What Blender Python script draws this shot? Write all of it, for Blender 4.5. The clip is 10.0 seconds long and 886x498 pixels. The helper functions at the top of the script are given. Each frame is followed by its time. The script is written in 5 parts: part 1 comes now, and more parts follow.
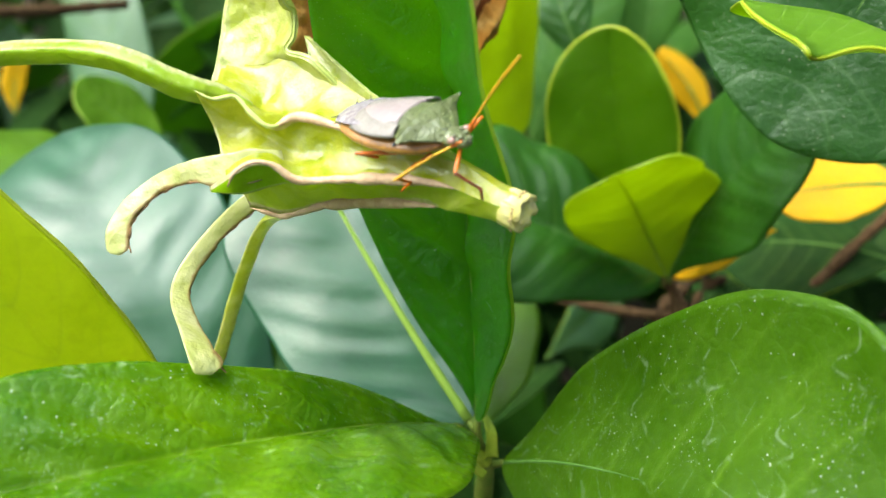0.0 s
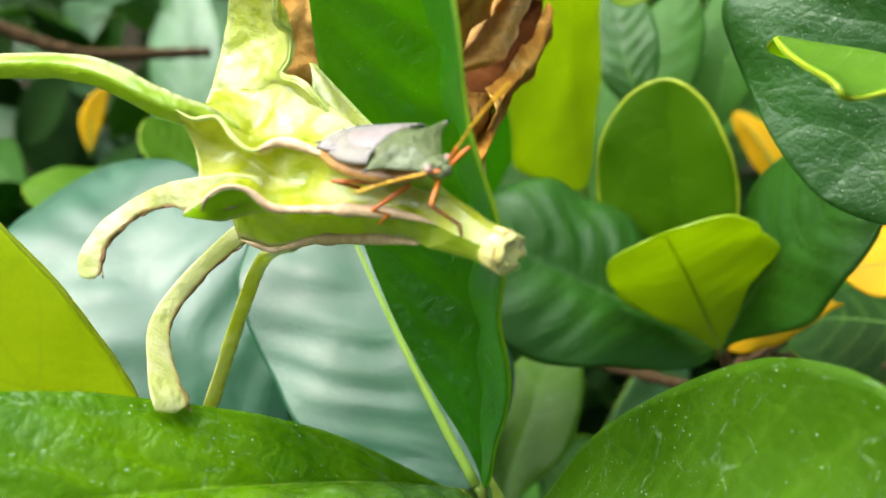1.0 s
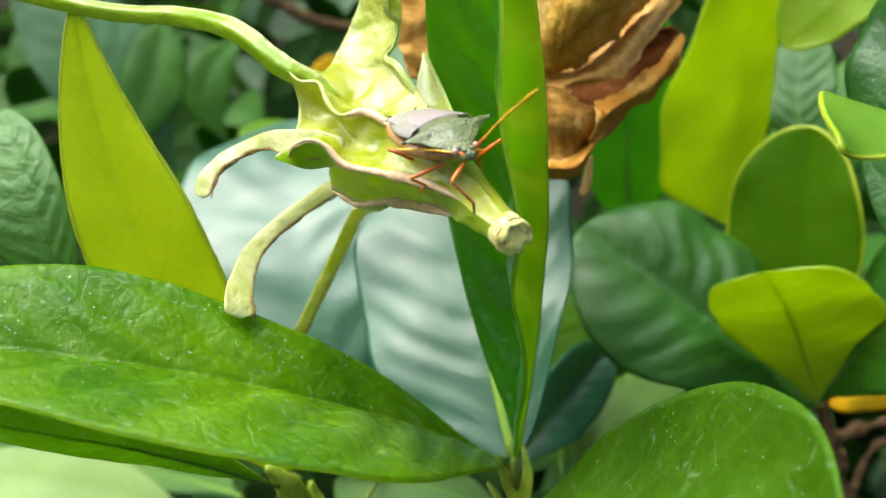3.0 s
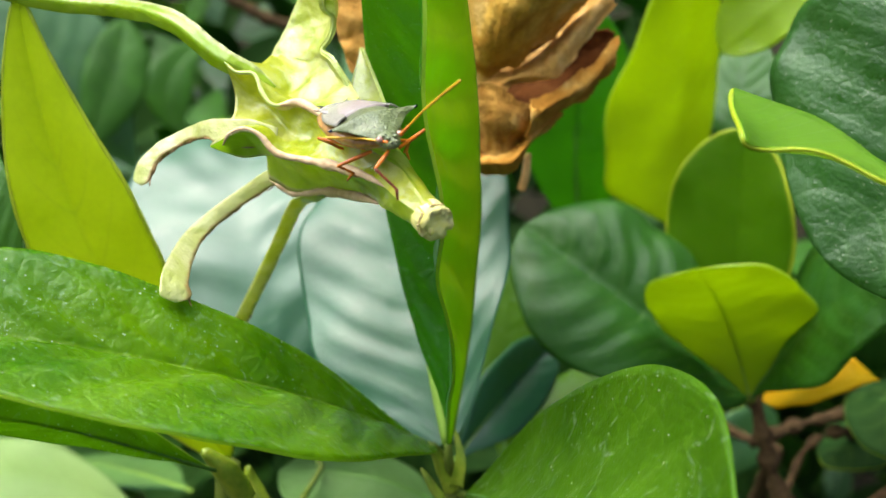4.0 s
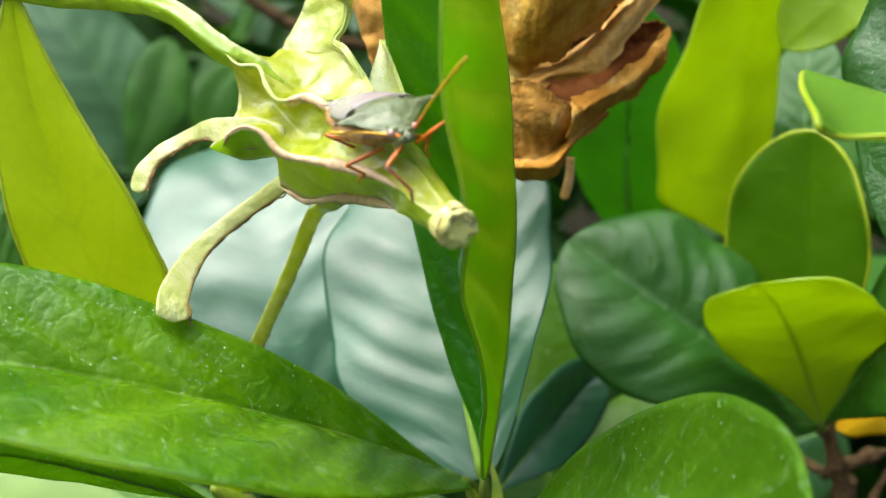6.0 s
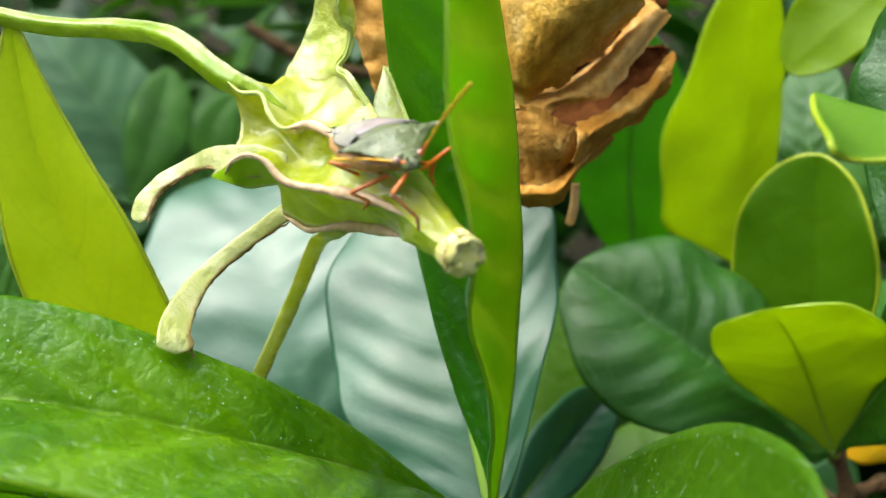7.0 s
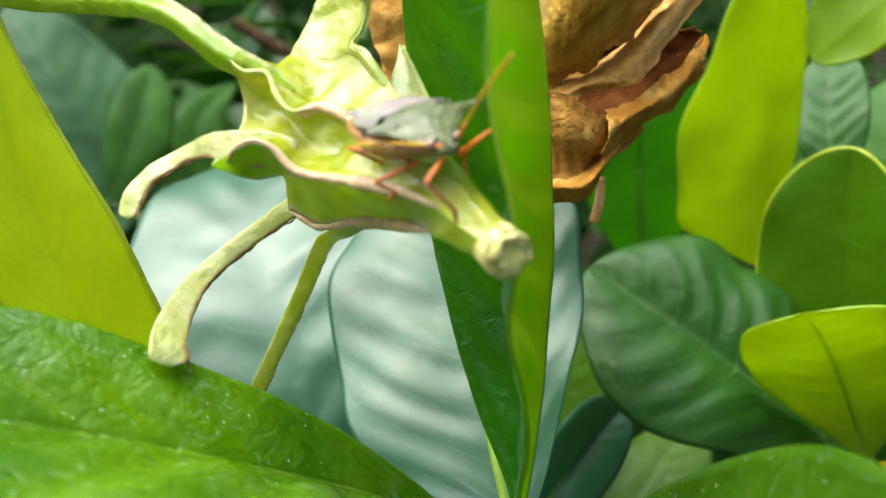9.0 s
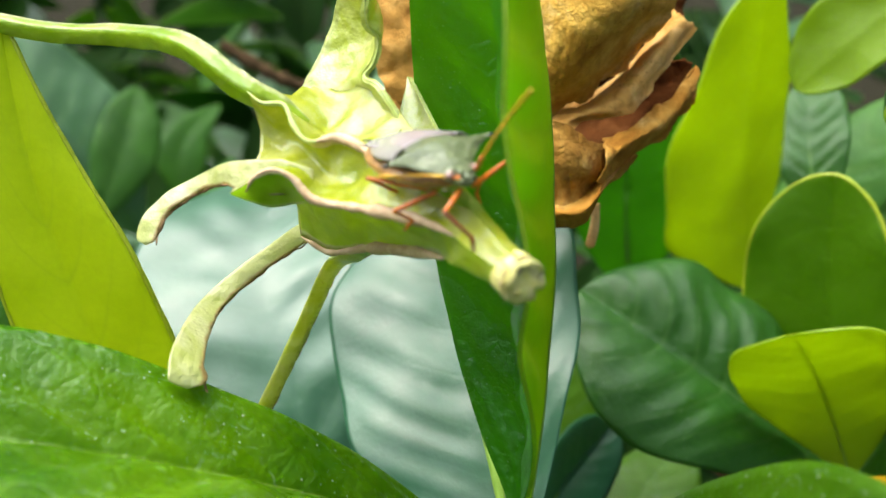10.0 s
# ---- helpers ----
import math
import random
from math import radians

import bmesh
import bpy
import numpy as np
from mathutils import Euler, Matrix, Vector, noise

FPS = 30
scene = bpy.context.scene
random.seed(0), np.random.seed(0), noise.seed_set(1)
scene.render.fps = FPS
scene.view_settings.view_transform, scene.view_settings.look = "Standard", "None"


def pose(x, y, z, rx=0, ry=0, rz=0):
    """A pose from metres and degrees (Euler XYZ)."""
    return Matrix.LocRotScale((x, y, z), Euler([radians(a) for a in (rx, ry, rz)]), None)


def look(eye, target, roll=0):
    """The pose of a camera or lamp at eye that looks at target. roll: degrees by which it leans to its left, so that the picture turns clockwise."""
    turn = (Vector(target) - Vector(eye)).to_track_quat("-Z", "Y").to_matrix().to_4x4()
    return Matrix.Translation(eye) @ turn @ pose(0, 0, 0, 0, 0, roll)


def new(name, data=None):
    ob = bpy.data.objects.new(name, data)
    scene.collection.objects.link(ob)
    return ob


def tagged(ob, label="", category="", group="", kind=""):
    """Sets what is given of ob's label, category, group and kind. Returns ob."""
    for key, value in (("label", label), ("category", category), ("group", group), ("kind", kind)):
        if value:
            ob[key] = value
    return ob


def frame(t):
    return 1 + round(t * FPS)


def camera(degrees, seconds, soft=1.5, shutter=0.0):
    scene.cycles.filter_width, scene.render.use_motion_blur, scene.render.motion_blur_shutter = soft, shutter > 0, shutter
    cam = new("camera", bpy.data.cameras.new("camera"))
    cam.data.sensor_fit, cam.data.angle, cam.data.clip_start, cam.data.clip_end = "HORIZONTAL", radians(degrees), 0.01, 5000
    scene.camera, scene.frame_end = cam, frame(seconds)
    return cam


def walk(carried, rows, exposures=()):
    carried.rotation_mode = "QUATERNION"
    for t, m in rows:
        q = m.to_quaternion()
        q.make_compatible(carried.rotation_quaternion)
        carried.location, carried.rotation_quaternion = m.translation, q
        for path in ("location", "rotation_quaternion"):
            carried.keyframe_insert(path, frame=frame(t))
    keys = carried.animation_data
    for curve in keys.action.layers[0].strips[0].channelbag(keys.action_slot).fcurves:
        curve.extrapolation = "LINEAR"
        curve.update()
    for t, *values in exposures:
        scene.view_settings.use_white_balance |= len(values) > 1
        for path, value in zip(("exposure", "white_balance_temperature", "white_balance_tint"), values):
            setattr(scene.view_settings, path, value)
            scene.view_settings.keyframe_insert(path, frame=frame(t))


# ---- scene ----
cam = camera(48.7, 10.0)
METRES, EYE, TILT, LEAN, TURN = 0.1, 1.0, -35.0, 0.0, 0.0
ROWS = [
    (0.0, 0.0, 0.0, 0.0, 0.0, 0.0, 0.0),
    (0.5, 0.0794, 0.0908, 0.01, 2.43, 0.92, -1.6),
    (1.0, 0.101, 0.0907, -0.0183, 5.27, 3.67, -3.32),
    (1.5, 0.2158, 0.0422, -0.0435, 10.16, 4.92, -7.15),
    (2.0, 0.2708, 0.0097, -0.071, 14.28, 3.53, -11.37),
    (2.2, 0.3135, 0.0338, -0.0390, 16.70, 2.03, -12.56),
    (3.3, 0.3312, -0.0170, -0.0327, 18.01, 2.35, -15.72),
    (3.5, 0.3794, -0.0216, -0.0361, 18.23, 2.68, -15.84),
    (4.0, 0.3838, -0.026, -0.0369, 16.09, 2.81, -15.98),
    (4.5, 0.4309, 0.0026, -0.0365, 17.53, 2.87, -15.94),
    (5.0, 0.4136, 0.0458, -0.0356, 17.54, 3.14, -16.03),
    (5.5, 0.3751, 0.0951, -0.0196, 18.66, 3.07, -16.19),
    (6.8, 0.3706, 0.1321, -0.0477, 19.57, 4.03, -15.25),
    (7.0, 0.3611, 0.1281, -0.0314, 19.47, 4.68, -15.28),
    (7.5, 0.3513, 0.1495, -0.0541, 19.51, 5.46, -15.24),
    (8.0, 0.3526, 0.144, -0.0629, 19.67, 5.53, -15.18),
    (8.5, 0.3247, 0.2032, -0.0398, 19.2, 5.27, -15.09),
    (9.0, 0.2793, 0.2221, -0.0386, 18.31, 5.17, -15.04),
    (9.5, 0.3082, 0.1985, -0.035, 18.79, 5.36, -14.89),
    (10.0, 0.261, 0.1769, -0.0453, 16.93, 6.69, -14.93),
]
walk(cam, [(t, pose(0, 0, EYE, TILT, LEAN, TURN) @ pose(METRES * x, METRES * y, METRES * z, 90 + pitch, roll, yaw)) for t, x, y, z, yaw, pitch, roll in ROWS], exposures=[(0.0, 1.24), (2.0, 1.24), (3.5, 1.12), (10.0, 1.14)])

# ---- depth of field of the close-up lens ----
cam.data.dof.use_dof = True
cam.data.dof.focus_distance = 0.111
cam.data.dof.aperture_fstop = 27.0

# ---- light: bright overcast noon over a garden ----
world = bpy.data.worlds.new("sky")
scene.world = world
world.use_nodes = True
wn = world.node_tree.nodes
sky = wn.new("ShaderNodeTexSky")
sky.sky_type = "NISHITA"
sky.sun_disc = False
sky.sun_elevation, sky.sun_rotation = radians(65), radians(-88)
sky.air_density, sky.dust_density, sky.ozone_density = 0.7, 8.0, 0.5
world.node_tree.links.new(sky.outputs[0], wn["Background"].inputs[0])
wn["Background"].inputs[1].default_value = 0.12
sun = new("sun", bpy.data.lights.new("sun", "SUN"))
sun.data.energy, sun.data.angle, sun.data.color = 3.1, radians(78), (0.83, 0.97, 0.98)
sun.matrix_world = look((0, 0, 3), (0.46, -0.02, 3 - 1.0))


# ---- materials ----
def nodes(name):
    m = bpy.data.materials.new(name)
    m.use_nodes = True
    t = m.node_tree
    return m, t, t.nodes["Principled BSDF"], t.nodes["Material Output"]


def ramp(t, source, stops):
    r = t.nodes.new("ShaderNodeValToRGB")
    while len(r.color_ramp.elements) < len(stops):
        r.color_ramp.elements.new(0.5)
    for e, (p, c) in zip(r.color_ramp.elements, stops):
        e.position, e.color = p, (*c, 1) if len(c) == 3 else c
    t.links.new(source, r.inputs[0])
    return r.outputs[0]


def noise_of(t, scale, detail=4, rough=0.6, where="Object", distort=0.0):
    c = t.nodes.new("ShaderNodeTexCoord")
    n = t.nodes.new("ShaderNodeTexNoise")
    n.inputs["Scale"].default_value, n.inputs["Detail"].default_value = scale, detail
    n.inputs["Roughness"].default_value, n.inputs["Distortion"].default_value = rough, distort
    t.links.new(c.outputs[where], n.inputs["Vector"])
    return n.outputs[0]


def math_of(t, op, a, b=None, c=None):
    n = t.nodes.new("ShaderNodeMath")
    n.operation = op
    for i, v in enumerate((a, b, c)):
        if v is None:
            continue
        if isinstance(v, (int, float)):
            n.inputs[i].default_value = v
        else:
            t.links.new(v, n.inputs[i])
    return n.outputs[0]


def mix_of(t, fac, a, b, blend="MIX"):
    n = t.nodes.new("ShaderNodeMix")
    n.data_type, n.blend_type = "RGBA", blend
    for s, v in ((n.inputs[0], fac), (n.inputs[6], a), (n.inputs[7], b)):
        if isinstance(v, (int, float)):
            s.default_value = v
        elif isinstance(v, tuple):
            s.default_value = (*v, 1)
        else:
            t.links.new(v, s)
    return n.outputs[2]


def bump_of(t, height, strength, distance):
    b = t.nodes.new("ShaderNodeBump")
    b.inputs["Strength"].default_value, b.inputs["Distance"].default_value = strength, distance
    t.links.new(height, b.inputs["Height"])
    return b.outputs[0]


def leaf_material(name, colour, dark, through_colour, thin=0.45, rough=0.36, vein=(0.2, 0.34, 0.06), vein_mix=0.35, specks=0.5, gloss=0.5, side_veins=9.0, relief_strength=0.35, net=0.15, wax=0.0, scuffs=0.0):
    """A leathery leaf: waxy gloss, lighter net of veins, mottling, dust specks, and light through the blade."""
    m, t, p, out = nodes(name)
    uv = t.nodes.new("ShaderNodeTexCoord").outputs["UV"]
    sep = t.nodes.new("ShaderNodeSeparateXYZ")
    t.links.new(uv, sep.inputs[0])
    u = math_of(t, "ABSOLUTE", math_of(t, "MULTIPLY_ADD", sep.outputs[0], 2.0, -1.0))
    bend = math_of(t, "MULTIPLY", math_of(t, "POWER", u, 1.35), -0.2)
    wob = math_of(t, "MULTIPLY", noise_of(t, 90, 2), 0.05)
    phase = math_of(t, "MULTIPLY", math_of(t, "ADD", math_of(t, "ADD", sep.outputs[1], bend), wob), side_veins)
    d = math_of(t, "ABSOLUTE", math_of(t, "SUBTRACT", math_of(t, "FRACT", phase), 0.5))
    line = ramp(t, d, [(0.0, (1, 1, 1)), (0.035, (0.5, 0.5, 0.5)), (0.09, (0, 0, 0))])
    fade = math_of(t, "SUBTRACT", 1.0, math_of(t, "MULTIPLY", u, 0.75))
    veins = math_of(t, "MULTIPLY", line, fade)
    broad = noise_of(t, 60, 3, 0.5)
    fine = noise_of(t, 900, 5, 0.65)
    base = mix_of(t, ramp(t, broad, [(0.32, (0, 0, 0)), (0.7, (1, 1, 1))]), dark, colour)
    base = mix_of(t, math_of(t, "MULTIPLY", ramp(t, fine, [(0.35, (0, 0, 0)), (0.75, (1, 1, 1))]), 0.3), base, tuple(min(1, c * 1.35) for c in colour))
    base = mix_of(t, math_of(t, "MULTIPLY", veins, vein_mix), base, vein)
    warp = t.nodes.new("ShaderNodeVectorMath")
    warp.operation = "MULTIPLY_ADD"
    drift = t.nodes.new("ShaderNodeTexNoise")
    drift.inputs["Scale"].default_value = 420
    place = t.nodes.new("ShaderNodeTexCoord").outputs["Object"]
    t.links.new(place, drift.inputs["Vector"])
    t.links.new(drift.outputs["Color"], warp.inputs[0])
    warp.inputs[1].default_value = (0.0016,) * 3
    t.links.new(place, warp.inputs[2])
    cells = []
    for scale in (330, 880):
        v = t.nodes.new("ShaderNodeTexVoronoi")
        v.feature = "DISTANCE_TO_EDGE"
        v.inputs["Scale"].default_value = scale
        t.links.new(warp.outputs[0], v.inputs["Vector"])
        cells.append(ramp(t, v.outputs["Distance"], [(0.0, (1, 1, 1)), (0.05, (0.6, 0.6, 0.6)), (0.22, (0, 0, 0))]))
    mesh = math_of(t, "ADD", cells[0], math_of(t, "MULTIPLY", cells[1], 0.4))
    base = mix_of(t, math_of(t, "MULTIPLY", mesh, 0.3 * net), base, vein)
    if specks:
        v = t.nodes.new("ShaderNodeTexVoronoi")
        v.inputs["Scale"].default_value = 900
        t.links.new(t.nodes.new("ShaderNodeTexCoord").outputs["Object"], v.inputs["Vector"])
        dot = ramp(t, v.outputs["Distance"], [(0.0, (1, 1, 1)), (0.085, (1, 1, 1)), (0.125, (0, 0, 0))])
        some = ramp(t, noise_of(t, 150, 2), [(0.46, (0, 0, 0)), (0.52, (1, 1, 1))])
        dust = math_of(t, "MULTIPLY", math_of(t, "MULTIPLY", dot, some), specks)
        base = mix_of(t, dust, base, (0.8, 0.85, 0.6))
        grit = math_of(t, "MULTIPLY", ramp(t, noise_of(t, 3800, 2, 0.5), [(0.66, (0, 0, 0)), (0.72, (1, 1, 1))]), ramp(t, noise_of(t, 110, 3), [(0.52, (0, 0, 0)), (0.66, (1, 1, 1))]))
        base = mix_of(t, math_of(t, "MULTIPLY", grit, min(1.0, specks * 1.8)), base, (0.6, 0.68, 0.45))
    if scuffs:
        lane = math_of(t, "ABSOLUTE", math_of(t, "SUBTRACT", noise_of(t, 130, 1, 0.4, distort=0.7), 0.5))
        scratch = ramp(t, lane, [(0.004, (1, 1, 1)), (0.016, (0, 0, 0))])
        broken = ramp(t, noise_of(t, 700, 4, 0.7), [(0.46, (0, 0, 0)), (0.62, (1, 1, 1))])
        base = mix_of(t, math_of(t, "MULTIPLY", math_of(t, "MULTIPLY", scratch, broken), scuffs), base, (0.5, 0.62, 0.4))
    t.links.new(base, p.inputs["Base Color"])
    p.inputs["Specular IOR Level"].default_value = gloss
    p.inputs["Coat Weight"].default_value, p.inputs["Coat Roughness"].default_value = wax, rough
    t.links.new(ramp(t, noise_of(t, 240, 4), [(0.3, (rough - 0.07,) * 3), (0.75, (rough + 0.12,) * 3)]), p.inputs["Roughness"])
    relief = math_of(t, "ADD", math_of(t, "MULTIPLY", fine, 0.5), math_of(t, "MULTIPLY", noise_of(t, 330, 3), 1.0))
    relief = math_of(t, "ADD", relief, math_of(t, "MULTIPLY", noise_of(t, 2600, 3, 0.7), 0.16))
    relief = math_of(t, "SUBTRACT", relief, math_of(t, "MULTIPLY", veins, 0.2))
    relief = math_of(t, "SUBTRACT", relief, math_of(t, "MULTIPLY", mesh, net))
    nrm = bump_of(t, relief, relief_strength, 0.0007)
    t.links.new(nrm, p.inputs["Normal"])
    tr = t.nodes.new("ShaderNodeBsdfTranslucent")
    tc = mix_of(t, math_of(t, "MULTIPLY", veins, 0.5), through_colour, tuple(c * 0.75 for c in through_colour))
    tc = mix_of(t, ramp(t, broad, [(0.3, (0, 0, 0)), (0.75, (1, 1, 1))]), tuple(c * 0.82 for c in through_colour), tc)
    t.links.new(tc, tr.inputs[0])
    mx = t.nodes.new("ShaderNodeMixShader")
    mx.inputs[0].default_value = thin
    t.links.new(p.outputs[0], mx.inputs[1])
    t.links.new(tr.outputs[0], mx.inputs[2])
    t.links.new(mx.outputs[0], out.inputs[0])
    return m


LEAF_TOP = leaf_material("leaf_green_top", (0.016, 0.095, 0.002), (0.006, 0.055, 0.001), (0.28, 0.95, 0.015), 0.36, 0.18, (0.12, 0.3, 0.03), 0.14, 0.15, 0.55, relief_strength=0.8, net=0.2)
FRONT_TOP = leaf_material("leaf_front_top", (0.12, 0.235, 0.001), (0.018, 0.1, 0.001), (0.55, 0.95, 0.01), 0.38, 0.26, (0.22, 0.38, 0.04), 0.16, 0.6, 0.28, relief_strength=0.6, net=0.2, scuffs=0.25)
LEAF_UNDER = leaf_material("leaf_green_under", (0.12, 0.25, 0.008), (0.08, 0.19, 0.005), (0.5, 0.85, 0.04), 0.5, 0.5, (0.28, 0.42, 0.08), 0.4, 0.0, 0.35)
MATURE_TOP = leaf_material("leaf_mature_top", (0.052, 0.126, 0.002), (0.027, 0.082, 0.001), (0.45, 0.8, 0.02), 0.36, 0.38, (0.16, 0.3, 0.03), 0.35, 0.45, 0.25, net=0.2, scuffs=0.22)
DARK_TOP = leaf_material("leaf_dark_top", (0.018, 0.098, 0.042), (0.01, 0.058, 0.024), (0.2, 0.5, 0.1), 0.18, 0.36, (0.05, 0.15, 0.06), 0.3, 0.0, 0.64, relief_strength=0.16, net=0.08, wax=0.02)
SHEEN_TOP = leaf_material("leaf_waxy_top", (0.02, 0.1, 0.045), (0.012, 0.062, 0.027), (0.2, 0.5, 0.1), 0.16, 0.4, (0.05, 0.15, 0.06), 0.3, 0.0, 0.85, relief_strength=0.16, net=0.08, wax=0.14)
DULL_TOP = leaf_material("leaf_dull_top", (0.024, 0.105, 0.006), (0.011, 0.06, 0.003), (0.25, 0.6, 0.02), 0.25, 0.36, (0.09, 0.2, 0.04), 0.5, 0.2, 0.34, relief_strength=0.45)
NET_TOP = leaf_material("leaf_netted_top", (0.02, 0.085, 0.009), (0.009, 0.045, 0.004), (0.2, 0.5, 0.05), 0.2, 0.32, (0.08, 0.17, 0.05), 0.4, 0.3, 0.42, relief_strength=0.42, net=0.2)
DARK_UNDER = leaf_material("leaf_dark_under", (0.10, 0.2, 0.05), (0.07, 0.15, 0.035), (0.35, 0.7, 0.08), 0.4, 0.5, (0.2, 0.32, 0.1), 0.4, 0.0, 0.35)
YOUNG_TOP = leaf_material("leaf_young_top", (0.22, 0.335, 0.003), (0.16, 0.27, 0.002), (0.8, 0.98, 0.01), 0.6, 0.4, (0.2, 0.3, 0.02), 0.12, 0.15, 0.4)
PALE_UNDER = leaf_material("leaf_pale_under", (0.49, 0.6, 0.006), (0.38, 0.53, 0.003), (0.9, 1.0, 0.02), 0.4, 0.45, (0.34, 0.48, 0.02), 0.3, 0.0, 0.22, relief_strength=0.15, net=0.14)
FOLD_UNDER = leaf_material("leaf_fold_under", (0.6, 0.76, 0.003), (0.53, 0.7, 0.002), (0.85, 1.0, 0.01), 0.5, 0.45, (0.5, 0.6, 0.05), 0.15, 0.0, 0.22, relief_strength=0.2, net=0.1)
YOUNG_UNDER = leaf_material("leaf_young_under", (0.22, 0.315, 0.003), (0.165, 0.26, 0.002), (0.62, 0.8, 0.01), 0.52, 0.5, (0.3, 0.42, 0.05), 0.3, 0.0, 0.3, net=0.3)
YELLOW = leaf_material("leaf_yellow", (0.8, 0.5, 0.003), (0.66, 0.37, 0.002), (0.95, 0.68, 0.01), 0.4, 0.5, (0.75, 0.55, 0.1), 0.1, 0.1, 0.2)
MARGIN = leaf_material("leaf_margin", (0.3, 0.42, 0.02), (0.22, 0.34, 0.012), (0.5, 0.75, 0.05), 0.4, 0.45, specks=0.0)
YELLOW_RIM = leaf_material("leaf_yellow_rim", (0.42, 0.48, 0.02), (0.33, 0.42, 0.015), (0.7, 0.82, 0.04), 0.35, 0.35, specks=0.0)
FOLD_TOP = leaf_material("leaf_fresh_smooth", (0.085, 0.19, 0.002), (0.052, 0.14, 0.001), (0.42, 0.76, 0.01), 0.46, 0.34, (0.16, 0.3, 0.02), 0.1, 0.0, 0.4)
NET_LIGHT = leaf_material("leaf_netted_light", (0.085, 0.22, 0.03), (0.05, 0.15, 0.018), (0.35, 0.75, 0.05), 0.35, 0.36, (0.14, 0.28, 0.06), 0.5, 0.2, 0.6, relief_strength=0.7)
# Far leaf green darkened so that its colour carries the shrub's inner shade.
FAR_SHADED = leaf_material("far_leaf_painted_shade", (0.012, 0.045, 0.008), (0.006, 0.022, 0.004), (0.15, 0.45, 0.03), 0.2, 0.6, specks=0.0, gloss=0.06)
FAR_MID = leaf_material("far_leaf_mid", (0.045, 0.15, 0.014), (0.02, 0.08, 0.008), (0.35, 0.7, 0.04), 0.32, 0.45, specks=0.0, gloss=0.25)
# Far leaf whose base colour is paled to stand for a sky sheen.
FAR_SHEEN = leaf_material("far_leaf_painted_sheen", (0.08, 0.2, 0.075), (0.045, 0.13, 0.045), (0.35, 0.65, 0.1), 0.3, 0.42, specks=0.0, gloss=1.0)
# Leaf green paled in its base colour to imitate a bright sheen.
PALE_SHEEN = leaf_material("leaf_painted_pale_sheen", (0.27, 0.38, 0.13), (0.2, 0.31, 0.09), (0.6, 0.8, 0.25), 0.45, 0.45, specks=0.0, gloss=0.5)
RIB = leaf_material("leaf_rib", (0.25, 0.40, 0.06), (0.2, 0.34, 0.04), (0.6, 0.8, 0.1), 0.3, 0.5, specks=0.0, gloss=0.15)
RIB_DARK = leaf_material("leaf_rib_dark", (0.12, 0.26, 0.05), (0.09, 0.2, 0.04), (0.4, 0.7, 0.1), 0.3, 0.5, specks=0.0, gloss=0.15)


